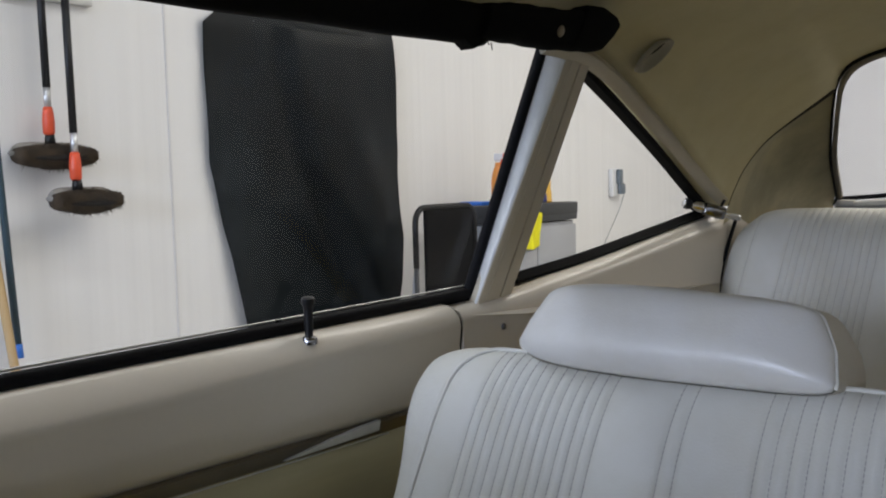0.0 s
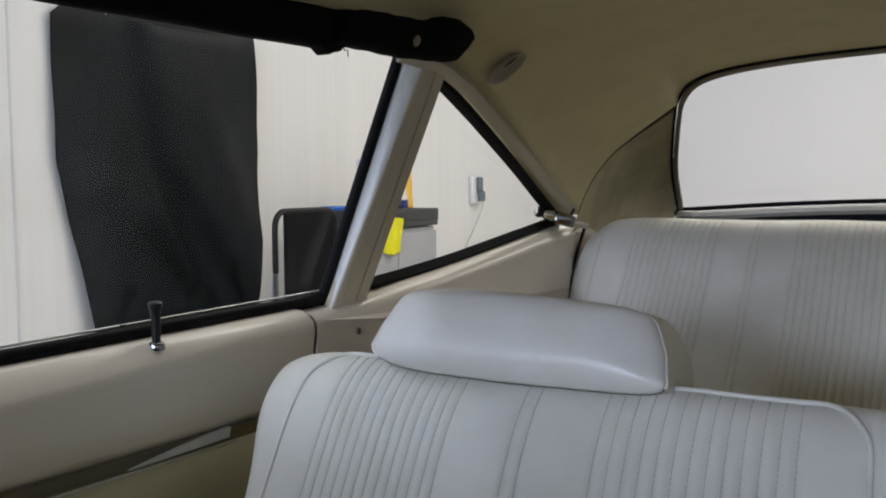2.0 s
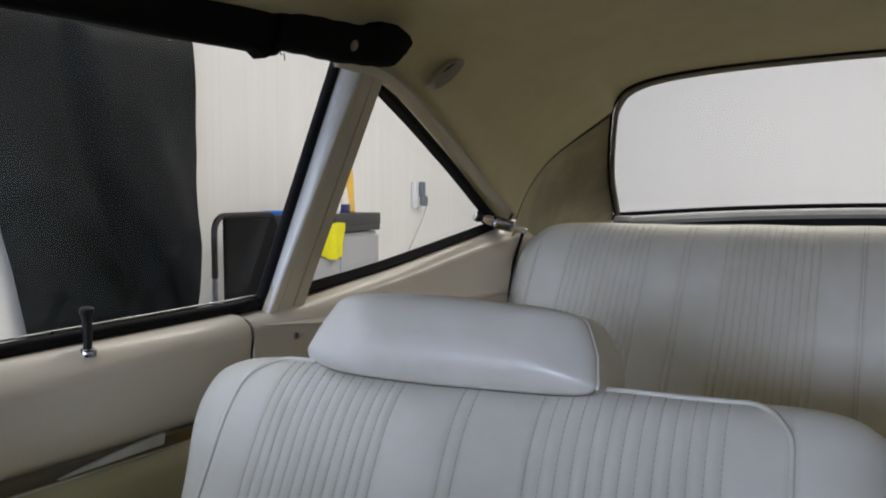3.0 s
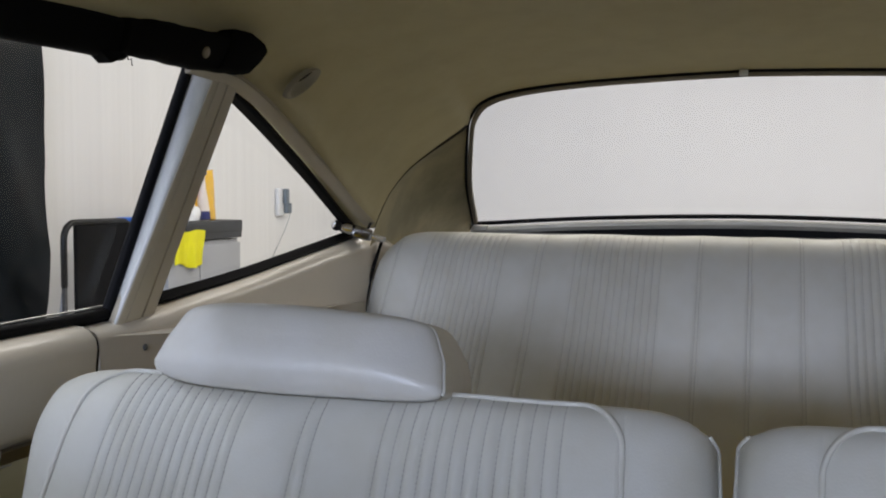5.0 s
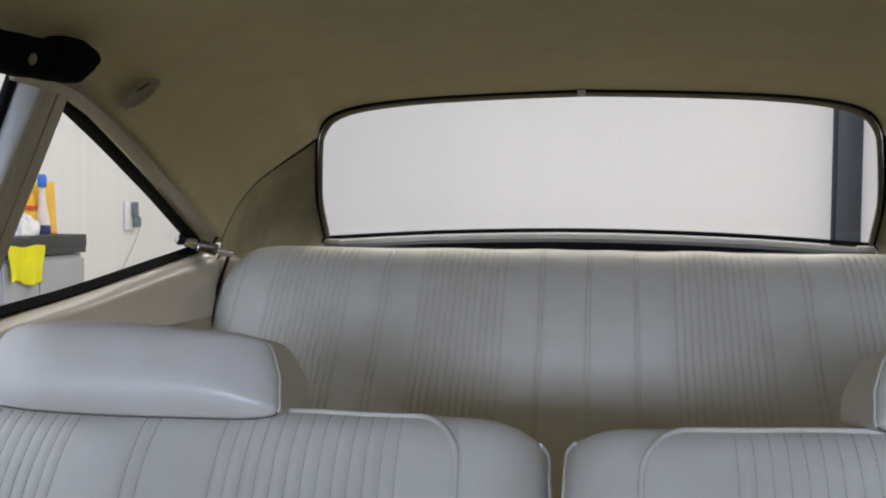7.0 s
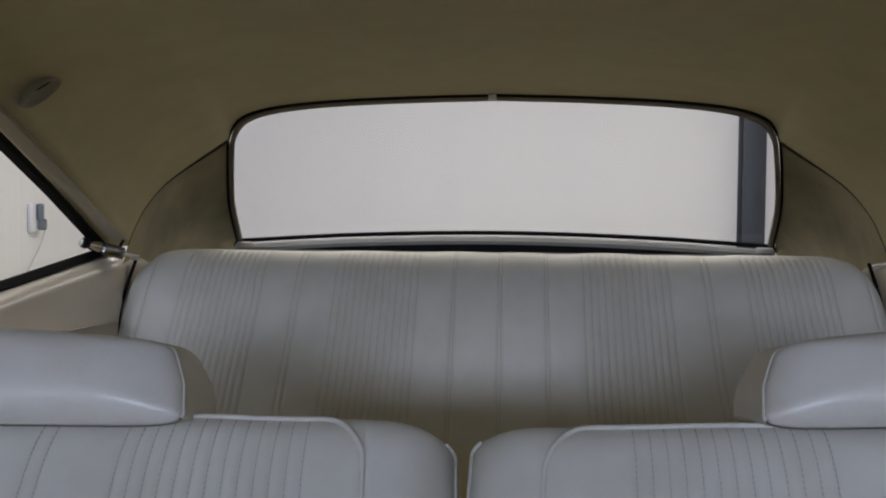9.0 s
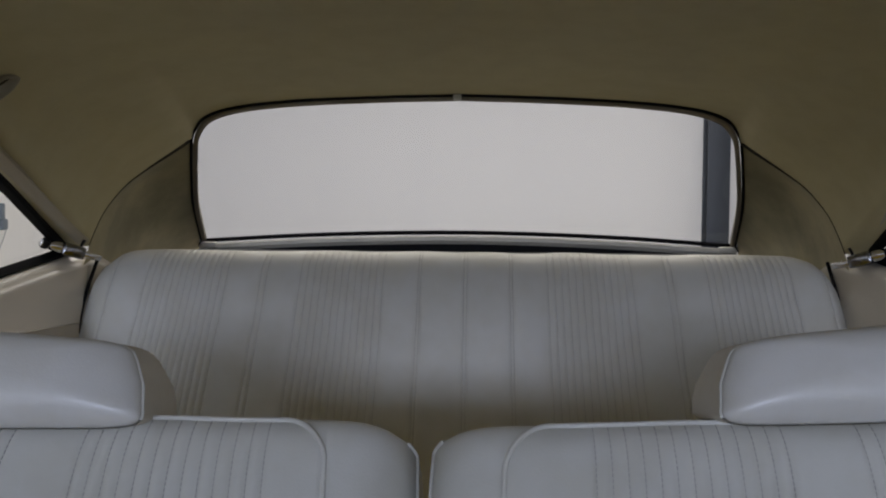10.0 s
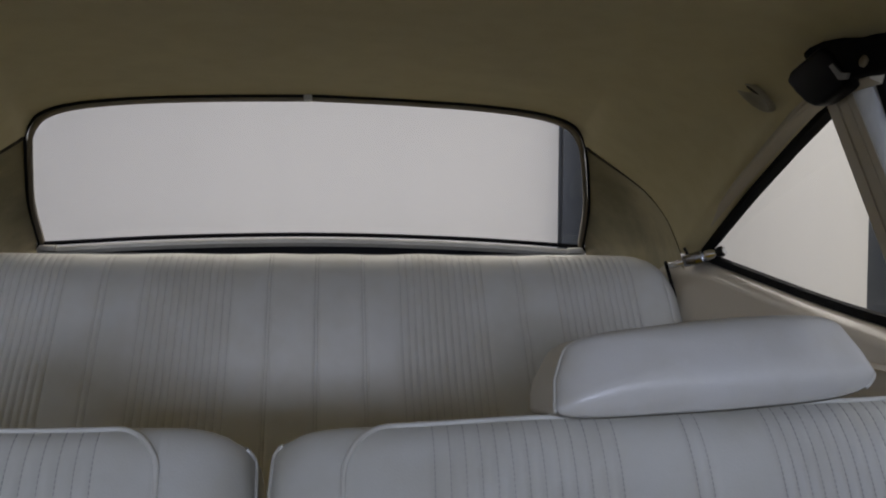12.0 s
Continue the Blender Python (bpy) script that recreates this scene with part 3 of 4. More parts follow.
    part("bright_lip", mesh_of("bright_lip", *tube([p + Vector((s * 0.007, 0, 0.003)) for p in lip], 0.0013, 6), BRIGHT), door, "thin bright edge on the seal")
    g = [[side_point(-0.62, 1.00, -0.004, s), side_point(0.90 - 0.034, 1.00, -0.004, s)], [side_point(-0.30, 1.315, -0.004, s), side_point(0.905, 1.315, -0.004, s)]]
    pane_d = part("door_glass", mesh_of("door_glass", *grid(g), SIDEGLASS, False), door, "clear raised door glass")
    pane_d.visible_shadow = False

    # pillar between door glass and quarter glass
    def pillar_row(f):
        z = 0.985 + f * 0.316
        g = (z - 1.0) / 0.29
        y0 = 0.858 + (z - 1.007) * 0.133
        y1, y2, y3 = 0.8525 + 0.066 * g, 0.8905 + 0.055 * g, 0.9165 + 0.054 * g
        ya = y1 + (y2 - y1) * 0.30
        run = ((y1 + 0.004, 0.020), (y1 - 0.001, 0.0365), (y1 + 0.002, 0.0378), (ya - 0.0012, 0.0380), (ya, 0.0364), (ya + 0.0012, 0.0380), (y2 - 0.0022, 0.0382), (y2 - 0.0012, 0.0335), (y2 + 0.0012, 0.0335), (y2 + 0.0022, 0.0375), (y3 - 0.004, 0.0368), (y3, 0.033), (y3 + 0.012, 0.006), (y3 + 0.012, -0.01))
        return [side_point(y, z, o - 0.008, s) for y, o in run]
    pillar = part("pillar", mesh_of("pillar", *grid([pillar_row(i / 24) for i in range(25)]), PILLAR, sharp=35), car, "grey-beige door pillar with lengthwise grooves")
    def strip_row(f):
        z = 0.985 + f * 0.316
        g = (z - 1.0) / 0.29
        y0 = 0.858 + (z - 1.007) * 0.133
        y1 = 0.8525 + 0.066 * g
        return [side_point(y, z, o, s) for y, o in ((y0 + 0.010, 0.002), (y0 + 0.004, 0.010), (y0 * 0.35 + y1 * 0.65, 0.0215), (y1 - 0.003, 0.0268), (y1 + 0.002, 0.0284), (y1 + 0.006, 0.012))]
    part("channel_strip", mesh_of("channel_strip", *grid([strip_row(i / 24) for i in range(25)]), WHITESTRIP), pillar, "white window channel strip")
    front = [side_point(0.860 + (z - 1.007) * 0.133, z, 0.004, s) for z in [0.99 + i * 0.325 / 16 for i in range(17)]]
    part("front_seal", mesh_of("front_seal", *tube(front, 0.0068, 10), RUBBER), pillar, "black rubber seal on the pillar")
    # quarter panel under the rear side window
    def qsec(y):
        top = quarter_top(y)
        g = smooth01((y - 0.93) / 0.40)
        o0, wide, drop = 0.018 - 0.012 * g, 0.028 + 0.009 * g, 0.022 + 0.012 * g
        away = 0.004 * smooth01((y - 1.42) / 0.05)
        arc = [(o0 + (wide - away) * math.sin(q), top - drop * (1 - math.cos(q))) for q in [math.atan2(wide, 0.3 * drop) * i / 9 for i in range(1, 10)]]
        oe, ze = arc[-1]
        lean = 0.018 * g
        return ((-0.014, top - 0.020), (-0.010, top - 0.004), (0.002, top + 0.0004), (o0 * 0.6, top + 0.0003), (o0, top), *arc, (oe + 0.0095 + lean, ze - 0.03 - lean), (oe + 0.025 + lean, ze - 0.08 - lean), (oe + 0.034 + lean, ze - 0.14 - lean), (oe + 0.05 + lean, 0.40))
    quarter = part("quarter_panel", mesh_of("quarter_panel", *side_loft([0.813 + i * 0.754 / 60 for i in range(61)], qsec, s), PAINT), car, "beige painted quarter panel")
    qend = [side_point(0.8125, z, o, s) for o, z in qsec(0.813)]
    part("panel_edge", mesh_of("panel_edge", qend, [tuple(range(len(qend)))], PAINT, False), quarter)
    # dark tube added as the shade in the crevice between panel and seat
    aft = 0.032 if s > 0 else 0.0
    rear = spline([side_point(y + aft, z, o, s) for y, z, o in ((1.474, 1.074, 0.040), (1.452, 1.050, 0.049), (1.422, 1.022, 0.062), (1.402, 0.985, 0.074), (1.392, 0.93, 0.087))], 16)
    part("edge_shade_tube", mesh_of("edge_shade_tube", *tube(rear, 0.0031, 8), RUBBER), quarter, "dark tube standing in for the shade at the rear edge")
    sp = side_point(0.882, 0.9745, 0.0518, s)
    part("screw", mesh_of("screw", *lathe([(0.0042, 0.0), (0.0042, 0.001), (0.0030, 0.0022), (0.0008, 0.0024)], 12, sp, pose(0, 0, 0, 0, 90 * -s, 0)), GREYMETAL), quarter, "small dark screw")

    # quarter window: rubber, glass, beige frame
    qw = part("quarter_window", mesh_of("quarter_window", *sweep(spline([side_point(y, z, 0.004, s) for y, z in ((0.998, 1.2825), (1.088, 1.2465), (1.18, 1.2075), (1.25, 1.1770), (1.36, 1.1265), (1.425, 1.0975))], 31),
              [(-0.0075, -0.010), (0.0068, -0.010), (0.0068, 0.001), (0.003, 0.004), (-0.0068, 0.002)], (-s, 0, 0.3)), RUBBER, sharp=40), car, "triangular rear side window in black rubber")
    part("lower_rubber", mesh_of("lower_rubber", *sweep([side_point(0.945 + 0.49 * i / 20, quarter_low(0.945 + 0.49 * i / 20), 0.006, s) for i in range(21)],
         [(-0.0075, -0.012), (0.0075, -0.012), (0.0075, 0.000), (0.004, 0.004), (-0.0068, 0.002)], (-s, 0, 0.3)), RUBBER, sharp=40), qw, "black lower rubber")
    tri = [side_point(0.955, 1.004, -0.004, s), side_point(1.43, 1.102, -0.004, s), side_point(1.008, 1.285, -0.004, s)]
    gl = part("quarter_glass", mesh_of("quarter_glass", tri, [(0, 1, 2)], SIDEGLASS, False), qw, "clear quarter glass")
    gl.visible_shadow = False
    rail = spline([side_point(y, z, o, s) for y, z, o in ((0.866, 1.3003, 0.034), (0.885, 1.2998, 0.034), (0.91, 1.2985, 0.034), (0.95, 1.2950, 0.032), (0.995, 1.2865, 0.027), (1.045, 1.2740, 0.022),
                   (1.10, 1.2550, 0.019), (1.25, 1.1935, 0.020), (1.36, 1.1440, 0.023), (1.436, 1.1110, 0.027))], 60)
    part("upper_frame", mesh_of("upper_frame", *sweep(rail, [(-0.0075, -0.012), (-0.0068, 0.002), (-0.004, 0.005), (-0.0012, 0.0048), (-0.0006, 0.0025), (0.0006, 0.0025), (0.0012, 0.0048), (0.005, 0.0062), (0.0078, 0.003), (0.0082, -0.012)], (-s, 0, 0.3)), PILLAR, sharp=40), qw, "grey-beige window frame moulding")

    # latch at the rear corner
    ball, tail = Vector((s * 0.648, 1.374, 1.1035)), Vector((s * 0.596, 1.430, 1.0805))
    d = (tail - ball).normalized()
    rot = d.to_track_quat("Z", "Y").to_matrix().to_4x4()
    latch = part("window_latch", mesh_of("window_latch", *lathe([(0.0070, 0.004), (0.0086, 0.008), (0.0086, 0.026), (0.0070, 0.030)], 16, ball, rot), POLISHED, sharp=40), qw, "chrome window latch")
    part("latch_button", mesh_of("latch_button", *lathe([(0.0055, -0.008), (0.0085, -0.007), (0.0090, -0.001), (0.0072, 0.003), (0.0055, 0.0065)], 16, ball, rot), BLACKPLASTIC, sharp=40), latch, "black ringed button")
    part("button_face", mesh_of("button_face", *lathe([(0.0074, -0.0075), (0.0062, -0.0095), (0.003, -0.0108), (0.0008, -0.0111)], 16, ball, rot), POLISHED), latch, "polished button face")
    part("latch_block", box_mesh("latch_block", 0.024, 0.020, 0.036, 0.0025, DARKCHROME, ball + d * 0.042, 2, rot), latch)
    for q in (-0.0058, 0.0058):
        part("latch_tail", box_mesh("latch_tail", 0.0075, 0.009, 0.036, 0.0018, POLISHED, ball + d * 0.070 + rot @ Vector((q, 0, 0)), 2, rot), latch, "chrome prong")
    peg = ball.lerp(tail, 0.72)
    part("hook_peg", mesh_of("hook_peg", *tube([peg + Vector((0, 0, 0.008)), peg + Vector((0, 0.002, 0.014)), peg + Vector((-s * 0.003, 0.006, 0.021))], 0.0026, 8), BLACKPLASTIC), latch, "small dark peg")


for s in (-1, 1):
    build_side(s)


# stowed shoulder belts along the roof rails
def belt_run(parent, s, points, widths, thick, name, label):
    rows = []
    count = 40
    ps = spline(points, count)
    for i, (y, z, o) in enumerate(ps):
        f = i / (count - 1) * (len(widths) - 1)
        k = min(int(f), len(widths) - 2)
        w = widths[k] + (widths[k + 1] - widths[k]) * smooth01(f - k)
        wob = 0.0004 * math.sin(i * 0.9)
        ring = []
        for a in range(20):
            c, sn = math.cos(a * math.tau / 20), math.sin(a * math.tau / 20)
            ring.append(side_point(y, z + math.copysign(abs(sn) ** 0.5, sn) * w / 2 + wob, o + math.copysign(abs(c) ** 0.6, c) * thick / 2, s))
        rows.append(ring)
    part(name, mesh_of(name, *capped(rows), FABRIC), parent, label)


def stowed_belt(s, label):
    belt_ob = thing("shoulder_belt", label, "seat belt", "stowed shoulder belts")
    belt_run(belt_ob, s, [(-0.55, 1.306, 0.035), (0.1, 1.304, 0.035), (0.45, 1.3035, 0.035), (0.755, 1.3065, 0.035)], [0.04, 0.036, 0.035, 0.039], 0.020, "sleeve", "long black fabric sleeve")
    rp = side_point(0.859 if s < 0 else 0.850, 1.3095, 0.0535, s)
    part("rivet", mesh_of("rivet", *lathe([(0.0064, -0.002), (0.0064, 0.001), (0.0050, 0.0022), (0.001, 0.0026)], 16, rp, pose(0, 0, 0, 0, 90 * -s, 0) @ pose(0, 0, 0, 0, 16, 0)), RIVET), belt_ob, "dull brass rivet")
    flap = [side_point(y, z, o, s) for o in (0.030, 0.046) for y, z in ((0.716, 1.290), (0.752, 1.295), (0.742, 1.2855), (0.734, 1.2815))]
    part("frayed_corner", mesh_of("frayed_corner", flap, [(0, 1, 2, 3), (7, 6, 5, 4), (0, 1, 5, 4), (1, 2, 6, 5), (2, 3, 7, 6), (3, 0, 4, 7)], FABRIC, False), belt_ob, "frayed corner of the black sleeve")
    th = side_point(0.746, 1.292, 0.050, s)
    part("loose_thread", mesh_of("loose_thread", *tube([th, th + Vector((0, 0.002, -0.006)), th + Vector((0, 0.007, -0.004)), th + Vector((0, 0.008, -0.011))], 0.0006, 5), FABRIC), belt_ob)
    return belt_ob


left_belt = stowed_belt(-1, "black shoulder belt stowed in its sleeve along the roof rail")
belt_run(left_belt, -1, [(0.740, 1.309, 0.040), (0.79, 1.3120, 0.041), (0.86, 1.3125, 0.042), (0.935, 1.3185, 0.042)], [0.034, 0.039, 0.042, 0.046], 0.024, "belt_end", "black webbing folded back")
part("end_cover", side_plate("end_cover", ((0.884, 1.2935), (0.903, 1.2955), (0.927, 1.2940), (0.949, 1.2970), (0.966, 1.3130), (0.976, 1.3270), (0.964, 1.3360), (0.934, 1.3435), (0.898, 1.3420)), 0.028, 0.055, 0.006, FABRIC, -1), left_belt, "black rounded end cover")
right_belt = stowed_belt(1, "black shoulder belt with a satin end plate along the roof rail")
belt_run(right_belt, 1, [(0.740, 1.313, 0.040), (0.82, 1.3140, 0.041), (0.88, 1.3165, 0.042), (0.92, 1.3170, 0.042)], [0.040, 0.037, 0.040, 0.036], 0.022, "belt_end", "black webbing folded back")
plate = part("end_plate", side_plate("end_plate", ((0.989, 1.3090), (0.977, 1.2945), (0.963, 1.2815), (0.949, 1.2755), (0.932, 1.2765), (0.888, 1.2880), (0.880, 1.3000), (0.896, 1.3260), (0.912, 1.3355), (0.930, 1.3310), (0.977, 1.3190)), 0.036, 0.056, 0.005, SATINBLACK, 1), right_belt, "glossy black end plate")
part("tongue", side_plate("tongue", ((0.902, 1.3125), (0.894, 1.3145), (0.885, 1.3030), (0.873, 1.3010), (0.879, 1.2955), (0.892, 1.2965)), 0.054, 0.0575, 0.0006, GREYMETAL, 1), plate, "dull grey metal tongue")
part("webbing_roll", mesh_of("webbing_roll", *tube([side_point(y, z, 0.044, 1) for y, z in ((0.951, 1.3325), (0.944, 1.3345), (0.918, 1.3365), (0.890, 1.3345), (0.865, 1.3300))], 0.0060, 10), FABRIC), right_belt)

# ---- seats ----


def seat_back(name, label, group, xc, left, right, height, top, tilt, roll_in, side_in, back, lines, pipes, flare=0.0, shear=0.0, corner=(0.05, 0.03), dip=0.0, base_z=0.42, piped=True, sag=None, tuck=0):
    """A pleated seat back: a net in its own plane, pushed out towards the front.
    left, right: half widths at the top; roll_in, side_in: depth and reach of the rounding at the top and the sides;
    flare, shear: how the panel widens and leans downwards; pipes: places of the piping; tuck: the side (-1, 1) whose edge draws in downwards; sag: (place, depth) of a dip in the top."""
    seat = thing(name, label, "car seat", group)
    tl = radians(tilt)
    up, out = Vector((0, math.sin(tl), math.cos(tl))), Vector((0, -math.cos(tl), math.sin(tl)))
    org = Vector((xc, *top)) - up * height

    def half(a):
        return left if a < 0 else right

    def crown(a):
        e = max(0.0, (abs(a) - (half(a) - corner[0])) / corner[0])
        lump = (0.0010 if piped else 0.0026) * noise.noise(Vector((a * 13 + 3 * xc, 0.7, 0.2)))
        beyond = abs(a) - abs(pipes[0] if a < 0 else pipes[1])
        low_part = sag[1] * math.exp(-((a - sag[0]) / 0.10) ** 4) if sag else 0.0
        return lump + height - low_part - corner[1] * (1 - math.sqrt(max(0, 1 - min(1, e) ** 2))) - dip * (1.0 if a * tuck > 0 else 0.2) * smooth01((beyond + 0.01) / 0.05)

    def groove(a):
        g = 0.0
        for q in lines:
            d = abs(a - q)
            if d < 0.0056:
                g = max(g, (1 - d / 0.0056) ** 1.7)
        if piped:
            for q in pipes:
                d = abs(a - q)
                if d < 0.009:
                    g = max(g, 1.1 * (1 - d / 0.009) ** 2)
        return g

    def at(a, b):
        ds, dt = max(0.0, half(a) - abs(a)), max(0.0, crown(a) - b)
        e, f = max(0.0, 1 - ds / side_in[1]), max(0.0, 1 - dt / roll_in[1])
        c = roll_in[0] * math.sqrt(max(0.0, 1 - f ** 2.3)) - side_in[0] * (1 - math.sqrt(max(0.0, 1 - e ** 2.3)))
        c += 0.006 * (1 - (a / half(a)) ** 2)
        c -= 0.0023 * groove(a) * (1 - e ** 4) * (1 - f ** 6)
        c += 0.0014 * noise.noise(Vector((a * 9 + xc * 7, b * 7, 1.3)))
        d = height - b
        x = a * (1 + flare * d)
        if a * tuck > 0:
            q = pipes[0] if a < 0 else pipes[1]
            if abs(a) > abs(q):
                x = q * (1 + flare * d) + (a - q) * (1 - 0.50 * smooth01((d - 0.02) / 0.14))
        return org + Vector((x - shear * d, 0, 0)) + up * b + out * c

    marks = set()
    for q in list(lines) + list(pipes):
        for d in (-0.0056, -0.0032, -0.0012, 0, 0.0012, 0.0032, 0.0056):
            marks.add(round(q + d, 4))
    steps = [-left + (left + right) * i / 60 for i in range(61)]
    marks |= {round(v, 4) for v in steps if min(abs(v - q) for q in lines) > 0.008}
    cols = sorted(m for m in marks if -left * 0.965 < m < right * 0.965)
    edge = [1.0, 0.998, 0.993, 0.985, 0.975]
    cols = [-left * v for v in edge] + cols + [right * v for v in reversed(edge)]
    qs = [i / 16 * 0.70 for i in range(16)] + [0.70 + 0.30 * math.sin(i / 22 * math.pi / 2) for i in range(23)]
    rows = [[at(a * 0.9999, q * crown(a)) for a in cols] for q in qs]
    # round the back over from the top edge
    for k in range(1, 7):
        an = k / 6 * math.pi / 2
        rows.append([at(a * 0.9999, crown(a)) - out * back * math.sin(an) - up * 0.03 * (1 - math.cos(an)) for a in cols])
    rows.append([Vector((p.x, p.y - 0.10, base_z)) for p in rows[-1]])
    v, f = grid(rows)
    n, m = len(rows), len(cols)
    f.append(tuple(i * m for i in range(n)))
    f.append(tuple(i * m + m - 1 for i in reversed(range(n))))
    part("backrest", mesh_of("backrest", v, f, SEAT, sharp=62), seat, "white pleated vinyl backrest")

    if piped:
        # added gold face that throws yellow light back at the rear seat
        shell = [[p + Vector((0, 0.004, 0)) for p in row[4:-4]] for row in rows[-2:]]
        part("bounce_shell", mesh_of("bounce_shell", *grid(shell), BOUNCEGOLD), seat, "unseen shell behind the backrest, gold to bounce yellow light")

    def run(path, r, nm, mat, lab, seg=8):
        pts = []
        for a, b in path:
            p = at(a, b)
            q = (at(a + 0.002, b) - p).cross(at(a, b - 0.004) - p).normalized()
            if q.dot(out) + q.dot(up) < 0:
                q = -q
            pts.append(p + q * r * 0.45)
        part(nm, mesh_of(nm, *tube(pts, r, seg), mat), seat, lab)

    if piped:
        def leg(a, sgn):
            path = [(a, 0.02 + (crown(a) - 0.056) * i / 23) for i in range(24)]
            for i in range(1, 14):
                an = i / 13 * math.pi / 2
                path.append((a + sgn * 0.034 * (1 - math.cos(an)), crown(a + sgn * 0.034 * (1 - math.cos(an))) - 0.036 + 0.0345 * math.sin(an)))
            return path
        a0, a1 = pipes[0] + 0.034, pipes[1] - 0.034
        mid = [(a0 + (a1 - a0) * i / 40, crown(a0 + (a1 - a0) * i / 40) - 0.0015) for i in range(1, 40)]
        run(leg(pipes[0], 1) + mid + list(reversed(leg(pipes[1], -1))), 0.0022, "piping", PIPING, "white vinyl piping round the pleated panel")
        for w in (-left, right):
            side_top = crown(w)
            rim_path = [(w * 0.999, b) for b in [0.02 + (side_top - 0.021) * i / 36 for i in range(37)]]
            top_path = [(a, crown(a) - 0.0006) for a in [w * (1 - 0.06 * (i / 10) ** 2) for i in range(2, 7)]]
            run(rim_path + top_path, 0.0016, "edge_piping", PIPING, "white piping on the outer seam")
    for q in lines:
        v, f = [], []
        length, gap = (0.0030, 0.0012) if piped else (0.006, 0.0015)
        b = height * 0.35
        while b < crown(q) - 0.004:
            p0, p1 = at(q, b), at(q, b + length)
            d = (p1 - p0).normalized()
            sd = Vector((1, 0, 0)) * (0.00042 if piped else 0.0004)
            nn = Vector((1, 0, 0)).cross(d).normalized()
            nn = -nn if nn.dot(out) + nn.dot(up) < 0 else nn
            lift = nn * (0.0007 if piped else 0.0003)
            k = len(v)
            v += [p0 - sd, p0 + sd, p1 + sd, p1 - sd, p0 - sd * 0.6 + lift, p0 + sd * 0.6 + lift, p1 + sd * 0.6 + lift, p1 - sd * 0.6 + lift]
            f += [(k, k + 1, k + 2, k + 3), (k + 4, k + 5, k + 6, k + 7), (k, k + 1, k + 5, k + 4), (k + 1, k + 2, k + 6, k + 5), (k + 2, k + 3, k + 7, k + 6), (k + 3, k, k + 4, k + 7)]
            b += length + gap
        me = bpy.data.meshes.new("stitching")
        me.from_pydata([tuple(p) for p in v], [], f)
        me.materials.append(THREAD if piped else PALETHREAD)
        part("stitching", me, seat, "row of grey stitches")
    return seat


inner_lines = [0.006] + [0.0635 + 0.01175 * i for i in range(13)]
outer_lines = [0.006] + [0.0635 + 0.01030 * i for i in range(13)]
FRONT = dict(height=0.52, tilt=16, roll_in=(0.0404, 0.0894), side_in=(0.036, 0.045), back=0.09, dip=0.006)
left_seat = seat_back("front_seat", "white vinyl front seat with pleats, piping and headrest", "front seats", -0.338, 0.292, 0.316, top=(0.700, 0.9885),
                      lines=[-q for q in reversed(outer_lines)] + inner_lines, pipes=(-0.228, 0.2500), flare=0.50, shear=0.09, sag=(-0.02, 0.005), tuck=-1, **FRONT)
right_seat = seat_back("front_seat", "white vinyl front seat with pleats, piping and headrest", "front seats", 0.3205, 0.3245, 0.292, top=(0.700, 0.9970),
                       lines=[-q for q in reversed(inner_lines)] + outer_lines, pipes=(-0.2710, 0.234), flare=0.31, sag=(0.0, 0.001), tuck=1, corner=(0.042, 0.020), **FRONT)
rear_lines = [0.0024, 0.0705, 0.0749, 0.3180, 0.3275, 0.5685] + [0.1305 + 0.01108 * i for i in range(13)] + [0.3825 + 0.01088 * i for i in range(13)]
rear_lines = sorted({round(v * 0.979, 5) for q in rear_lines for v in (-q, q)})
rear_seat = seat_back("rear_seat", "wide white vinyl rear bench seat with pleats", "", 0.008, 0.603, 0.584, 0.56, top=(1.475, 1.0895), tilt=17, roll_in=(0.050, 0.052), side_in=(0.050, 0.052), back=0.06,
                      corner=(0.080, 0.055), lines=rear_lines, pipes=(-0.60, 0.60), flare=0.30, piped=False)
# unseen cushions, gold instead of white to warm the bounce
for seat, xc, w, y in ((left_seat, -0.3365, 0.62, 0.36), (right_seat, 0.3005, 0.62, 0.36), (rear_seat, 0.0, 1.22, 1.10)):
    part("cushion", box_mesh("cushion", w, 0.50, 0.26, 0.05, BOUNCEGOLD, (xc, y, 0.43), 4), seat, "unseen seat cushion, gold to bounce yellow light")


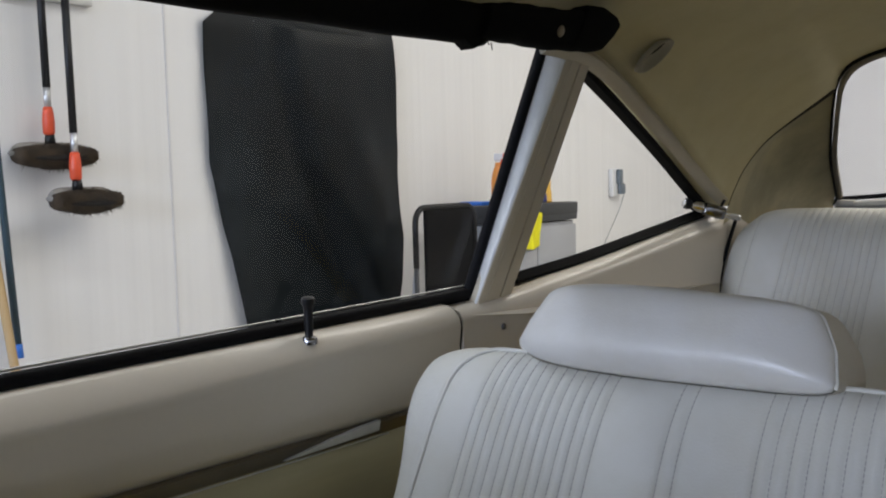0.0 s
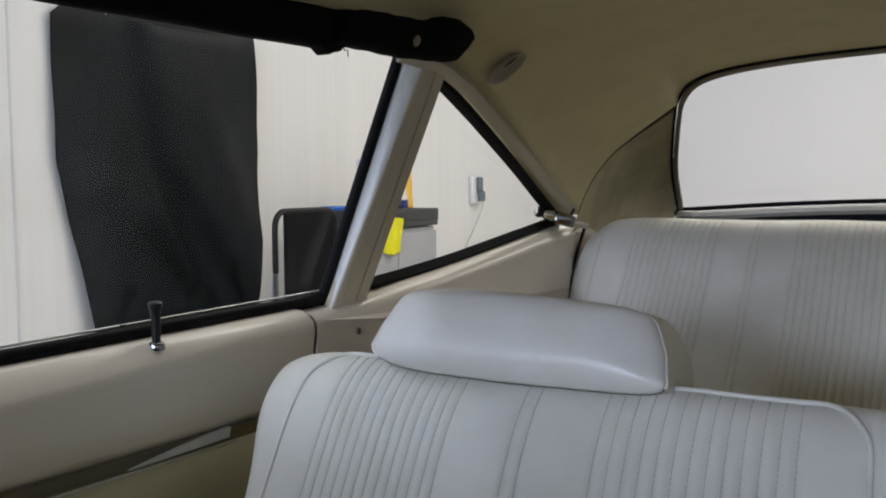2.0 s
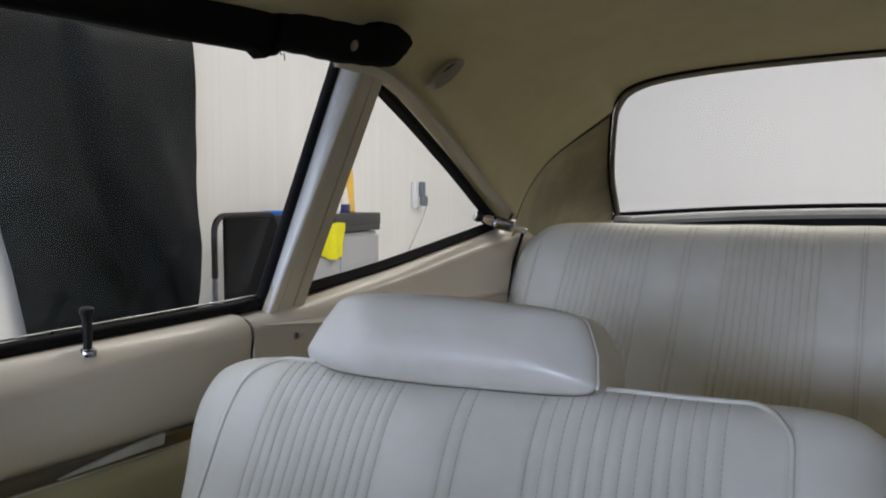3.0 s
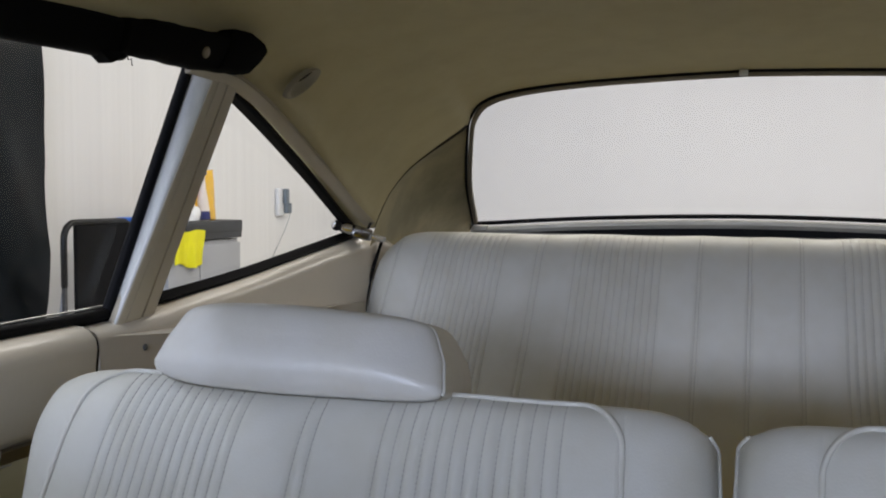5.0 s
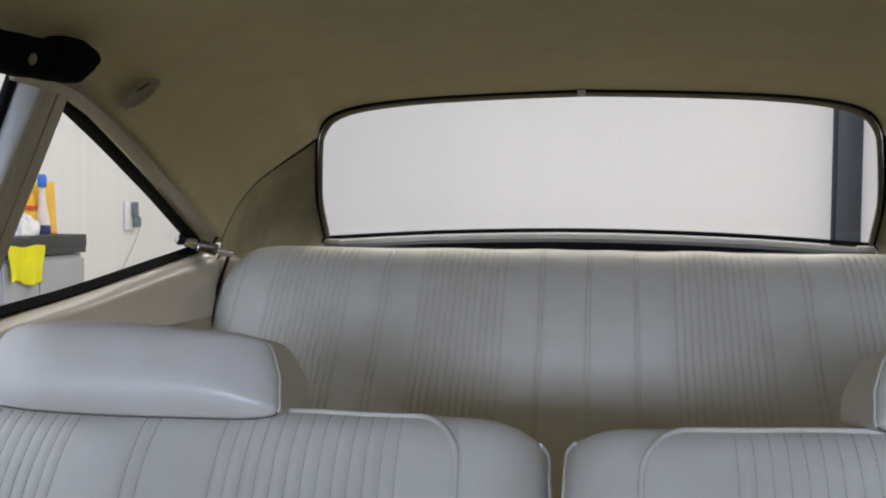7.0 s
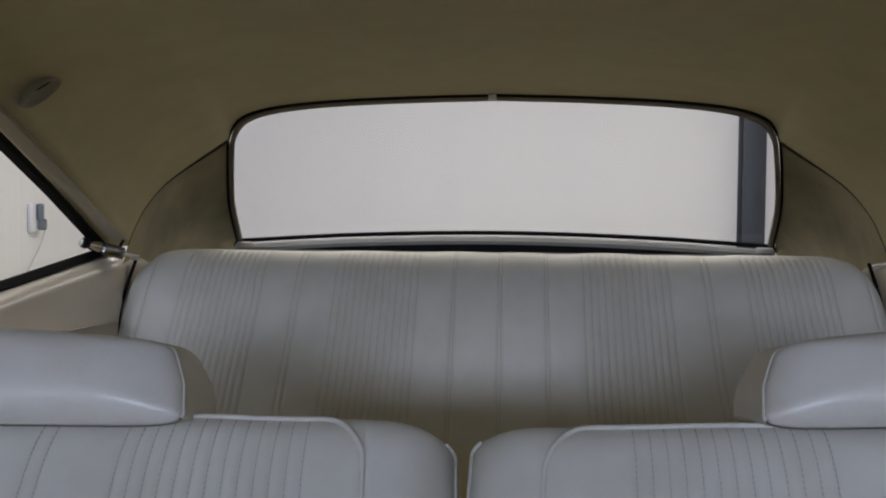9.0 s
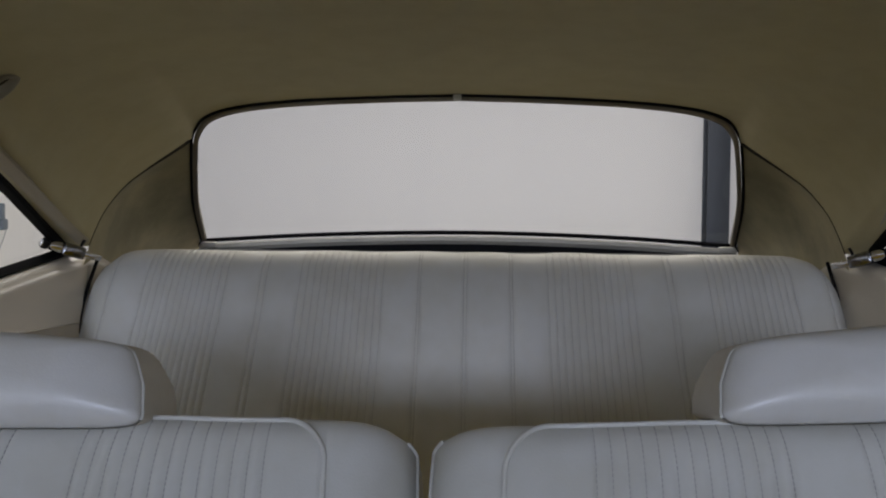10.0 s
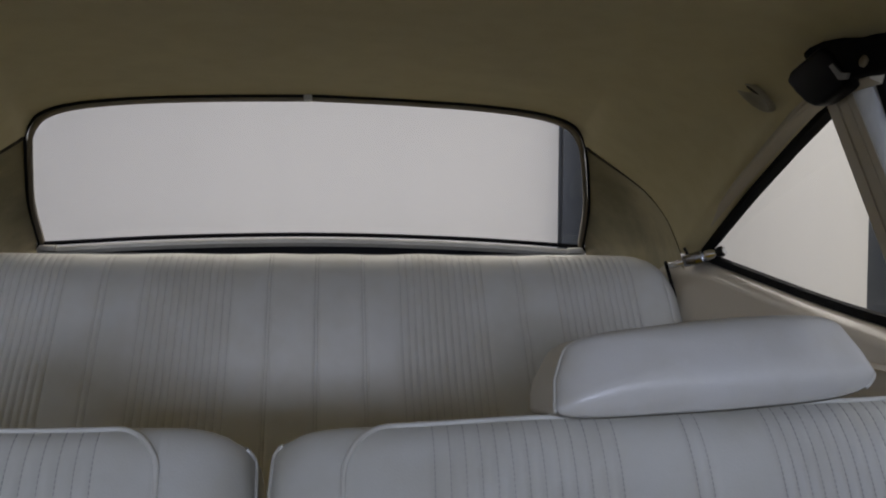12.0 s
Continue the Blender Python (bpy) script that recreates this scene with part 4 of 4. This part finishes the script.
def headrest(seat, xc, y, z, inner, lean=0.0, tall=1.0):
    """A low padded headrest: bulging front panel, piping, gusset behind."""
    tl = radians(38)
    up, out = Vector((0, math.sin(tl), math.cos(tl))), Vector((0, -math.cos(tl), math.sin(tl)))
    m = pose(xc, y, z, 0, lean, 0)

    def outline(k, n):
        an = math.tau * k / n
        c, sn = math.cos(an), math.sin(an)
        a = math.copysign(abs(c) ** (0.14 if c * inner > 0 else 0.34), c)
        b = math.copysign(abs(sn) ** 0.24, sn)
        b01 = (b + 1) / 2
        if a * inner > 0:
            w = 0.1345 - 0.014 * smooth01((b01 - 0.40) / 0.60) + 0.006 * smooth01((0.42 - b01) / 0.42)
        else:
            w = 0.134 - 0.014 * smooth01(b01 * 1.2 - 0.2) - 0.012 * smooth01((0.3 - b01) / 0.3)
        return a * w, tall * b01 * (0.0832 - 0.0065 * a * a - 0.0035 * (a * inner + 1)) - 0.004 * (1 - a * a) * (1 - b01)
    n = 96
    mid_b = 0.039
    rows = []
    for r in range(15):
        f = math.sin(r / 12 * math.pi / 2) if r < 13 else 1.0
        ring = []
        for k in range(n):
            a, b = outline(k, n)
            a, b = a * f, mid_b + (b - mid_b) * f
            c = 0.026 * (1 - f ** 3.2) ** 0.62 + 0.008
            c -= 0.006 * smooth01((b - 0.040) / 0.038) * (1 - f)
            if r > 12:
                c = 0.008 - (r - 12) * 0.004
                a, b = a * (1 - (r - 12) * 0.006), mid_b + (b - mid_b) * (1 - (r - 12) * 0.03)
            ring.append(m @ (Vector((a, 0, 0)) + up * b + out * c))
        rows.append(ring)
    pad = part("headrest", mesh_of("headrest", *grid(rows, close_u=True), REST), seat, "glossy white vinyl headrest pad")
    rim_pts = []
    for k in range(-7, n // 2 + 8):
        a, b = outline(k % n, n)
        rim_pts.append(m @ (Vector((a * 1.004, 0, 0)) + up * (mid_b + (b - mid_b) * 1.005) + out * 0.006))
    part("headrest_piping", mesh_of("headrest_piping", *tube(rim_pts, 0.0016, 7), PIPING), pad, "thin white piping")
    rows = []
    for r in range(13):
        f = r / 12
        ring = []
        for k in range(n):
            a, b = outline(k, n)
            depth = 0.084 * math.sin(f * math.pi / 2)
            shrink = math.cos(f * math.pi / 2) ** 0.75 if f < 1 else 0.0
            p = Vector((a * (1.0 + 0.012 * math.sin(f * math.pi) - 0.03 * f ** 6), 0, 0)) + up * (0.006 + (b - 0.006) * (shrink if b > 0.006 else 1.0)) + out * 0.004
            p += Vector((0, depth, -0.004 * f - (0.012 * math.sin(f * math.pi / 2) if b < 0.012 else 0.0)))
            ring.append(m @ p)
        rows.append(ring)
    part("gusset", mesh_of("gusset", *grid(rows, close_u=True), GUSSET), pad, "cream gusset behind the pad")
    for dx in (-0.06, 0.06):
        part("headrest_post", mesh_of("headrest_post", *tube([m @ Vector((dx, 0.035, 0.01)), m @ Vector((dx, 0.030, -0.10))], 0.005, 10), CHROME), pad, "chrome post")
    return pad


headrest(left_seat, -0.3670, 0.662, 0.9875, 1, 0.0, 0.985)
headrest(right_seat, 0.3475, 0.664, 1.0040, -1, -1.3, 0.935)
hinge = Vector((0.3205, 0.70, 0.995))
right_seat.matrix_world = Matrix.Translation(hinge) @ pose(0, 0, 0, 0, -1.7, 2.5) @ Matrix.Translation(-hinge)


# coat hook bases on the headliner
def ceiling_boss(s, at, normal, along):
    boss = thing("coat_hook", "oval ivory coat hook base on the headliner", "coat hook", "coat hooks")
    nz = Vector(normal).normalized()
    ax = Vector(along)
    ax = (ax - nz * ax.dot(nz)).normalized()
    m = Matrix((ax, nz.cross(ax), nz)).transposed().to_4x4()
    m.translation = Vector(at) + nz * 0.0035
    boss.matrix_world = m
    ring = []
    for r, h in ((1.0, -0.003), (1.0, 0.001), (0.95, 0.0038), (0.88, 0.0046), (0.80, 0.0036), (0.66, -0.0005), (0.45, -0.0036), (0.2, -0.0050), (0.01, -0.0053)):
        ring.append([Vector((0.036 * r * math.cos(k * math.tau / 32), 0.0132 * r * math.sin(k * math.tau / 32), h)) for k in range(32)])
    part("dish", mesh_of("dish", *grid(ring, close_u=True), BOSS), boss)
    # dark inset that puts shade into the hollow of the dish
    ring = []
    for k in range(9):
        u = k / 8 * math.pi
        ring.append([Vector((0.008 - 0.017 * math.cos(u), 0.0068 * s + 0.0042 * math.sin(u) * math.cos(q * math.tau / 12), -0.001 + 0.0030 * math.sin(u) * math.sin(q * math.tau / 12))) for q in range(12)])
    part("dish_shade", mesh_of("dish_shade", *capped(ring), SEAM), boss, "dark inset standing in for the dish's shade")
    return boss


ceiling_boss(1, (-0.5675, 1.081, 1.305), (0.91, -0.14, -0.39), (0.40, 0.72, 0.56))
ceiling_boss(-1, (0.5655, 1.079, 1.313), (-0.91, -0.14, -0.39), (-0.40, 0.72, 0.56))

# ---- things along the workshop wall ----
WX = X0


def wall_mat():
    ob = thing("rubber_sheet", "large black rubber sheet hung on the white wall", "rubber sheet")
    left = [(2.170, 1.815), (2.115, 1.77), (2.118, 1.243), (2.19, 0.90), (2.25, 0.60), (2.27, 0.30)]
    right = [(3.16, 1.855), (3.17, 1.80), (3.172, 1.30), (3.145, 0.90), (3.045, 0.60), (3.03, 0.30)]
    rows = []
    for i in range(46):
        f = i / 45
        k = min(int(f * 5), 4)
        g = f * 5 - k
        ly, lz = [left[k][j] + (left[k + 1][j] - left[k][j]) * g for j in (0, 1)]
        ry, rz = [right[k][j] + (right[k + 1][j] - right[k][j]) * g for j in (0, 1)]
        row = []
        for j in range(41):
            u = j / 40
            y, z = ly + (ry - ly) * u, lz + (rz - lz) * u
            line = u - 0.27 - 0.82 * f * f
            crease = 0.055 * (smooth01(line / 0.13) - smooth01((line - 0.24) / 0.42)) * (0.30 + 0.70 * smooth01(f * 1.8)) - 0.012 * math.exp(-(line / 0.035) ** 2)
            fold = 0.026 * smooth01((u + 0.9 * f - 1.32) / 0.10 + 0.5) * smooth01((f - 0.45) * 3)
            ripple = 0.016 * noise.noise(Vector((y * 2.4 + z * 1.5, z * 1.8 - y, 0.4))) + 0.006 * noise.noise(Vector((y * 7.0, z * 6.0, 2.4)))
            row.append(Vector((WX + 0.028 + crease + fold + 0.02 * f + ripple, y, z)))
        rows.append(row)
    v, f = grid(rows)
    n = len(v)
    v += [p + Vector((-0.006, 0, 0)) for p in v]
    f += [tuple(q + n for q in reversed(c)) for c in f]
    part("sheet", mesh_of("sheet", v, f, MATBLACK), ob)
    for y in (2.35, 2.66, 3.02):
        part("hanging_pin", mesh_of("hanging_pin", *lathe([(0.003, 0), (0.003, 0.003), (0.001, 0.004)], 8, (WX + 0.03, y, 1.80), pose(0, 0, 0, 0, 90, 0)), ALU), ob)


wall_mat()


def broom(y, z_head, x, w, dy):
    ob = thing("wash_brush", "long-handled wash brush with brown bristles hung on the wall", "brush", "wash brushes")
    ob.location = (x, y + dy, z_head)
    part("handle", mesh_of("handle", *tube([(0, -dy - 0.004, 0.72), (0, -dy, 0.243)], 0.0125, 12), BLACKPLASTIC), ob, "black foam-covered handle")
    part("ferrule", mesh_of("ferrule", *tube([(0, -dy, 0.245), (0, -dy, 0.178)], 0.0115, 12), ALU), ob, "bare metal sleeve")
    part("grip", mesh_of("grip", *lathe([(0.014, 0.0), (0.0185, 0.006), (0.0190, 0.045), (0.0165, 0.075), (0.014, 0.088)], 16, (0, -dy, 0.093)), ORANGE), ob, "orange plastic collar")
    part("socket", mesh_of("socket", *lathe([(0.018, 0.0), (0.016, 0.025), (0.013, 0.04)], 14, (0, -dy * 0.9, 0.058)), BLACKPLASTIC), ob)
    rng = random.Random(int(y * 1000))
    rows = []
    for i in range(25):
        u = i / 24 * 2 - 1
        h = (0.029 + 0.020 * (1 - abs(u) ** 1.4)) * (1 if abs(u) < 0.99 else 0.9)
        ring = []
        for k in range(20):
            c, s = math.cos(k * math.tau / 20), math.sin(k * math.tau / 20)
            j = 1 + 0.12 * (rng.random() - 0.5)
            ring.append(Vector((0.045 * c * j, u * w / 2 * (1 + 0.02 * (rng.random() - 0.5)), 0.03 + h * math.copysign(abs(s) ** 0.7, s) * j * (0.75 if s > 0 else 1.0))))
        rows.append(ring)
    back_rows = []
    for i in range(25):
        u = i / 24 * 2 - 1
        h = 0.030 * (1 - abs(u) ** 6) ** 0.5 + 0.006
        back_rows.append([Vector((-0.035 + 0.022 * math.cos(k * math.tau / 16), u * w * 0.505, 0.036 + h * math.sin(k * math.tau / 16))) for k in range(16)])
    part("brush_block", mesh_of("brush_block", *capped(back_rows), BLOCK), ob, "grey-brown brush block")
    part("bristles", mesh_of("bristles", *capped(rows), BRISTLE), ob, "worn brown bristles")
    rows = []
    for i in range(17):
        u = i / 16 * 2 - 1
        h = 0.007 * (1 - abs(u) ** 3) ** 0.6 + 0.002
        rows.append([Vector((0.046 + 0.004 * math.cos(k * math.tau / 12), u * w * 0.36, 0.018 + h * math.sin(k * math.tau / 12) * (1 + 0.2 * (rng.random() - 0.5)))) for k in range(12)])
    part("bristle_core", mesh_of("bristle_core", *capped(rows), BRISTLECORE), ob, "dark packed bristle middle")
    v, f = [], []
    for i in range(9):
        y0, an = rng.uniform(-w / 2, w / 2), rng.uniform(-0.5, 0.5)
        x0 = rng.uniform(-0.035, 0.045)
        b = Vector((x0, y0, 0.012 - 0.026 * (1 - (2 * y0 / w) ** 2)))
        t = b + Vector((an * 0.01, an * 0.02 + 0.02 * y0, -rng.uniform(0.008, 0.026)))
        k = len(v)
        v += [b + Vector((0, -0.0012, 0)), b + Vector((0, 0.0012, 0)), b + Vector((0.0015, 0, 0.002)), t]
        f += [(k, k + 1, k + 3), (k + 1, k + 2, k + 3), (k + 2, k, k + 3)]
    for i in range(700):
        u, q = rng.uniform(-0.97, 0.97), rng.uniform(-0.95, 0.8)
        h = 0.026 + 0.026 * (1 - u * u)
        b = Vector((0.045 * math.sqrt(max(0.05, 1 - q * q)) - 0.004, u * w / 2, 0.03 + q * h * 0.9))
        t = b + Vector((rng.uniform(0.004, 0.014), u * 0.006 + rng.uniform(-0.006, 0.006), q * 0.010 - 0.006 + rng.uniform(-0.006, 0.004)))
        k = len(v)
        v += [b + Vector((0, -0.0014, 0)), b + Vector((0, 0.0014, 0)), b + Vector((0, 0, 0.0022)), t]
        f += [(k, k + 1, k + 3), (k + 1, k + 2, k + 3), (k + 2, k, k + 3)]
    part("loose_bristles", mesh_of("loose_bristles", v, f, BRISTLE, False), ob, "fraying bristle tips", kind="stuff")
    return ob


broom(1.477, 1.240, WX + 0.06, 0.250, 0.017)
broom(1.520, 1.094, WX + 0.13, 0.212, 0.033)

rack = thing("tool_rack", "pale metal tool rail on the white wall", "tool rail")
part("rail", box_mesh("rail", 0.03, 0.62, 0.035, 0.004, ALU, (WX + 0.016, 1.36, 1.782)), rack)
for y in (1.10, 1.27, 1.46, 1.495, 1.60):
    part("rail_hook", mesh_of("rail_hook", *tube([(WX + 0.03, y, 1.785), (WX + 0.16, y, 1.78), (WX + 0.165, y, 1.805)], 0.006, 8), ALU), rack)

pole = thing("teal_pole", "thin dark teal pole hanging beside the brushes", "pole")
part("shaft", mesh_of("shaft", *tube([(WX + 0.05, 1.288, 1.78), (WX + 0.05, 1.340, 0.68)], 0.012, 10), TEAL), pole)
part("pole_tip", mesh_of("pole_tip", *tube([(WX + 0.05, 1.340, 0.68), (WX + 0.05, 1.343, 0.635)], 0.0135, 10), BLUE), pole)
stick = thing("wooden_stick", "pale wooden broomstick leaning on the wall", "stick")
part("shaft", mesh_of("shaft", *tube([(WX + 0.03, 1.285, 1.05), (WX + 0.20, 1.325, 0.0)], 0.014, 10), WOOD), stick)


def tool_cart():
    ob = thing("tool_cabinet", "plain grey steel cabinet with a charcoal lid", "cabinet")
    y0, y1, x1 = 3.38, 4.00, -2.40
    cy, d = (y0 + y1) / 2, 0.36
    part("body", box_mesh("body", d - 0.02, y1 - y0 - 0.02, 0.80, 0.006, CARTGREY, (x1 - d / 2, cy, 0.54)), ob, "grey steel body")
    part("lid", box_mesh("lid", d + 0.02, y1 - y0 + 0.01, 0.058, 0.006, CARTBLACK, (x1 - d / 2, cy, 1.003)), ob, "charcoal lid")
    part("top_lip", box_mesh("top_lip", d + 0.014, y1 - y0 + 0.004, 0.034, 0.004, CARTBLACK, (x1 - d / 2, cy, 0.962)), ob)
    for y, w in ((3.515, 0.245), (3.823, 0.355)):
        part("front_panel", box_mesh("front_panel", 0.010, w, 0.76, 0.003, CARTGREY, (x1 - 0.007, y, 0.54)), ob, "plain grey front panel")
    for dx in (-0.05, -d + 0.05):
        for y in (y0 + 0.07, y1 - 0.07):
            part("caster", mesh_of("caster", *lathe([(0.02, -0.014), (0.055, -0.014), (0.06, 0), (0.055, 0.014), (0.02, 0.014)], 18, (x1 + dx, y, 0.06), pose(0, 0, 0, 0, 90, 0)), RUBBER), ob, "black caster wheel")
            part("fork", box_mesh("fork", 0.04, 0.05, 0.05, 0.004, ALU, (x1 + dx, y, 0.12)), ob)


tool_cart()


def hanging_cloth():
    ob = thing("cleaning_cloth", "bright yellow microfibre cloth hung from the cabinet edge", "cloth")
    rows = []
    for i in range(26):
        f = i / 25
        row = []
        for j in range(22):
            u = j / 21
            y = 3.405 + 0.25 * u + 0.012 * math.sin(f * 5 + 1) * (u - 0.5)
            z = 0.988 - f * 0.150 - 0.012 * smooth01(u * 1.2) * f + 0.010 * math.sin(u * 7) * f + 0.004 * math.sin(u * 9 + 1)
            x = -2.392 + 0.004 + 0.012 * math.sin(u * 11 + 1) * f + 0.008 * math.sin(u * 23) * f
            row.append(Vector((x, y, z)))
        rows.append(row)
    v, f = grid(rows)
    n = len(v)
    v += [p + Vector((0.004, 0, 0.003)) for p in v]
    f += [tuple(q + n for q in reversed(c)) for c in f]
    part("cloth", mesh_of("cloth", v, f, YELLOW), ob)


hanging_cloth()


def bag():
    ob = thing("plastic_bag", "amber plastic bag with red printing on the cabinet", "bag")
    rows = []
    for i in range(20):
        f = i / 19
        w = 0.105 * (0.92 + 0.08 * f)
        t = 0.06 * (1 - f) ** 0.6 + 0.004
        ring = []
        for k in range(28):
            c, s = math.cos(k * math.tau / 28), math.sin(k * math.tau / 28)
            ring.append(Vector((-2.50 + t * c + 0.006 * noise.noise(Vector((k * 0.7, f * 6, 0))), 3.755 + w * 1.40 * math.copysign(abs(s) ** 0.7, s) + 0.010 * f, 1.034 + 0.235 * f + (0.012 * s if f > 0.9 else 0))))
        rows.append(ring)
    part("bag_body", mesh_of("bag_body", *capped(rows), BAG), ob)
    for y, w, h in ((3.605, 0.020, 0.020), (3.634, 0.026, 0.020), (3.668, 0.028, 0.020), (3.706, 0.030, 0.020), (3.745, 0.028, 0.020)):
        part("print_bar", box_mesh("print_bar", 0.004, w, h, 0.001, REDINK, (-2.4555, y, 1.157), 1, pose(0, 0, 0, 0, -9, 0)), ob, "red print bar")


bag()


def bottle(at, h, body_mat, cap_mat, label):
    ob = thing("spray_bottle", label, "bottle", "bottles on the cabinet")
    ob.location = at
    part("bottle_body", mesh_of("bottle_body", *lathe([(0.001, 0), (0.034, 0.002), (0.036, 0.02), (0.033, h * 0.18), (0.026, h * 0.36), (0.017, h * 0.55), (0.013, h * 0.70), (0.012, h * 0.80)], 20), body_mat), ob)
    part("label_band", mesh_of("label_band", *lathe([(0.0362, h * 0.02), (0.0366, h * 0.05), (0.0350, h * 0.15), (0.0340, h * 0.17)], 20), NAVY), ob, "navy label")
    part("cap", mesh_of("cap", *lathe([(0.016, h * 0.79), (0.020, h * 0.80), (0.020, h * 0.95), (0.014, h), (0.001, h)], 16), cap_mat), ob)
    return ob


bottle((-2.44, 3.725, 1.032), 0.275, BOTTLE, BLUE, "pale bottle with a bright blue cap on the cabinet")


def trigger_bottle():
    ob = thing("spray_bottle", "orange trigger spray bottle with a white head", "bottle", "bottles on the cabinet")
    ob.location = (-2.50, 3.468, 1.032)
    part("bottle_body", mesh_of("bottle_body", *lathe([(0.001, 0), (0.034, 0.003), (0.036, 0.02), (0.034, 0.12), (0.026, 0.16), (0.015, 0.185), (0.015, 0.20)], 20), AMBER), ob, "orange body")
    part("spray_head", box_mesh("spray_head", 0.05, 0.03, 0.035, 0.006, WHITECLOTH, (0.008, 0, 0.225)), ob, "white spray head")
    part("nozzle", box_mesh("nozzle", 0.02, 0.02, 0.018, 0.004, ORANGE, (0.040, 0, 0.232)), ob, "orange nozzle")
    part("trigger", mesh_of("trigger", *tube([(0.025, 0, 0.220), (0.036, -0.022, 0.20), (0.033, -0.024, 0.165)], 0.007, 8), ORANGE), ob)


trigger_bottle()


def rag():
    ob = thing("cleaning_rag", "crumpled white rag lying on the cabinet", "rag")
    rows = []
    for i in range(16):
        f = i / 15
        ring = []
        for k in range(30):
            a = k * math.tau / 30
            nz = noise.noise(Vector((math.cos(a) * 1.7, math.sin(a) * 1.7, f * 2.4)))
            r = math.cos(f * math.pi / 2) ** 0.7 * (1 + 0.35 * nz)
            ring.append(Vector((-2.445 + 0.045 * r * math.cos(a), 3.61 + 0.075 * r * math.sin(a), 1.033 + 0.075 * math.sin(f * math.pi / 2) * (1 + 0.4 * nz))))
        rows.append(ring)
    part("crumpled_cloth", mesh_of("crumpled_cloth", *capped(rows), WHITECLOTH), ob)


rag()
pad_ob = thing("blue_tray", "flat blue plastic tray on the cabinet top", "tray")
part("tray_body", box_mesh("tray_body", 0.14, 0.12, 0.018, 0.005, BLUE, (-2.66, 3.52, 1.041)), pad_ob)


def folding_chair():
    ob = thing("folding_chair", "black folding chair with a tubular frame beside the cabinet", "chair")
    x = -2.44
    y0, y1, z1 = 2.79, 3.19, 1.046
    arc = [(x, y0, 0.80), (x, y0, 0.965)]
    arc += [(x, y0 + 0.06 * (1 - math.cos(i / 8 * math.pi / 2)), 0.979 + 0.067 * math.sin(i / 8 * math.pi / 2)) for i in range(1, 8)]
    arc += [(x, y0 + 0.09, z1), (x, y1 - 0.09, z1)]
    arc += [(x, y1 - 0.06 * (1 - math.sin(i / 8 * math.pi / 2)), 0.979 + 0.067 * math.cos(i / 8 * math.pi / 2)) for i in range(1, 8)]
    arc += [(x, y1, 0.965), (x, y1, 0.80)]
    part("frame", mesh_of("frame", *tube(arc, 0.0125, 10), BLACKPLASTIC), ob, "black sleeved tubular frame")
    part("backrest", box_mesh("backrest", 0.020, y1 - y0 - 0.075, 0.60, 0.009, CHAIRBLACK, (x, (y0 + y1) / 2 + 0.020, 0.737), 3), ob, "tall black panel")
    for y in (y0, y1):
        part("leg", mesh_of("leg", *tube([(x, y, 0.80), (x, y, 0.012)], 0.010, 10), CARTBLACK), ob, "dark tubular leg")
        part("foot", mesh_of("foot", *lathe([(0.013, 0), (0.014, 0.004), (0.012, 0.02)], 12, (x, y, 0.0)), RUBBER), ob, "rubber foot")
        part("rear_leg", mesh_of("rear_leg", *tube([(x - 0.12, y + (0.02 if y == y0 else -0.02), 0.012), (x - 0.02, y + (0.02 if y == y0 else -0.02), 0.78)], 0.010, 10), CARTGREY), ob, "grey tubular leg")
    part("stretcher", mesh_of("stretcher", *tube([(x, y0, 0.40), (x, y1, 0.40)], 0.008, 8), CARTBLACK), ob)


folding_chair()


def wall_phone():
    ob = thing("wall_box", "grey wall box with a dark handset and hanging cord", "wall box")
    part("box_body", box_mesh("box_body", 0.03, 0.072, 0.180, 0.008, BOXGREY, (WX + 0.016, 5.302, 1.112)), ob, "pale grey box")
    part("handset", box_mesh("handset", 0.03, 0.050, 0.10, 0.010, BOXDARK, (WX + 0.046, 5.338, 1.150), 3), ob, "dark blue-grey plug")
    part("plug", box_mesh("plug", 0.03, 0.070, 0.070, 0.012, BOXDARK, (WX + 0.046, 5.362, 1.072), 3), ob, "dark blue-grey plug")
    part("cord", mesh_of("cord", *tube(spline([(WX + 0.06, 5.37, 1.04), (WX + 0.04, 5.33, 0.93), (WX + 0.03, 5.17, 0.745), (WX + 0.03, 4.95, 0.50), (WX + 0.04, 4.8, 0.30)], 24), 0.0032, 8), CORD), ob, "thin grey cord")


wall_phone()
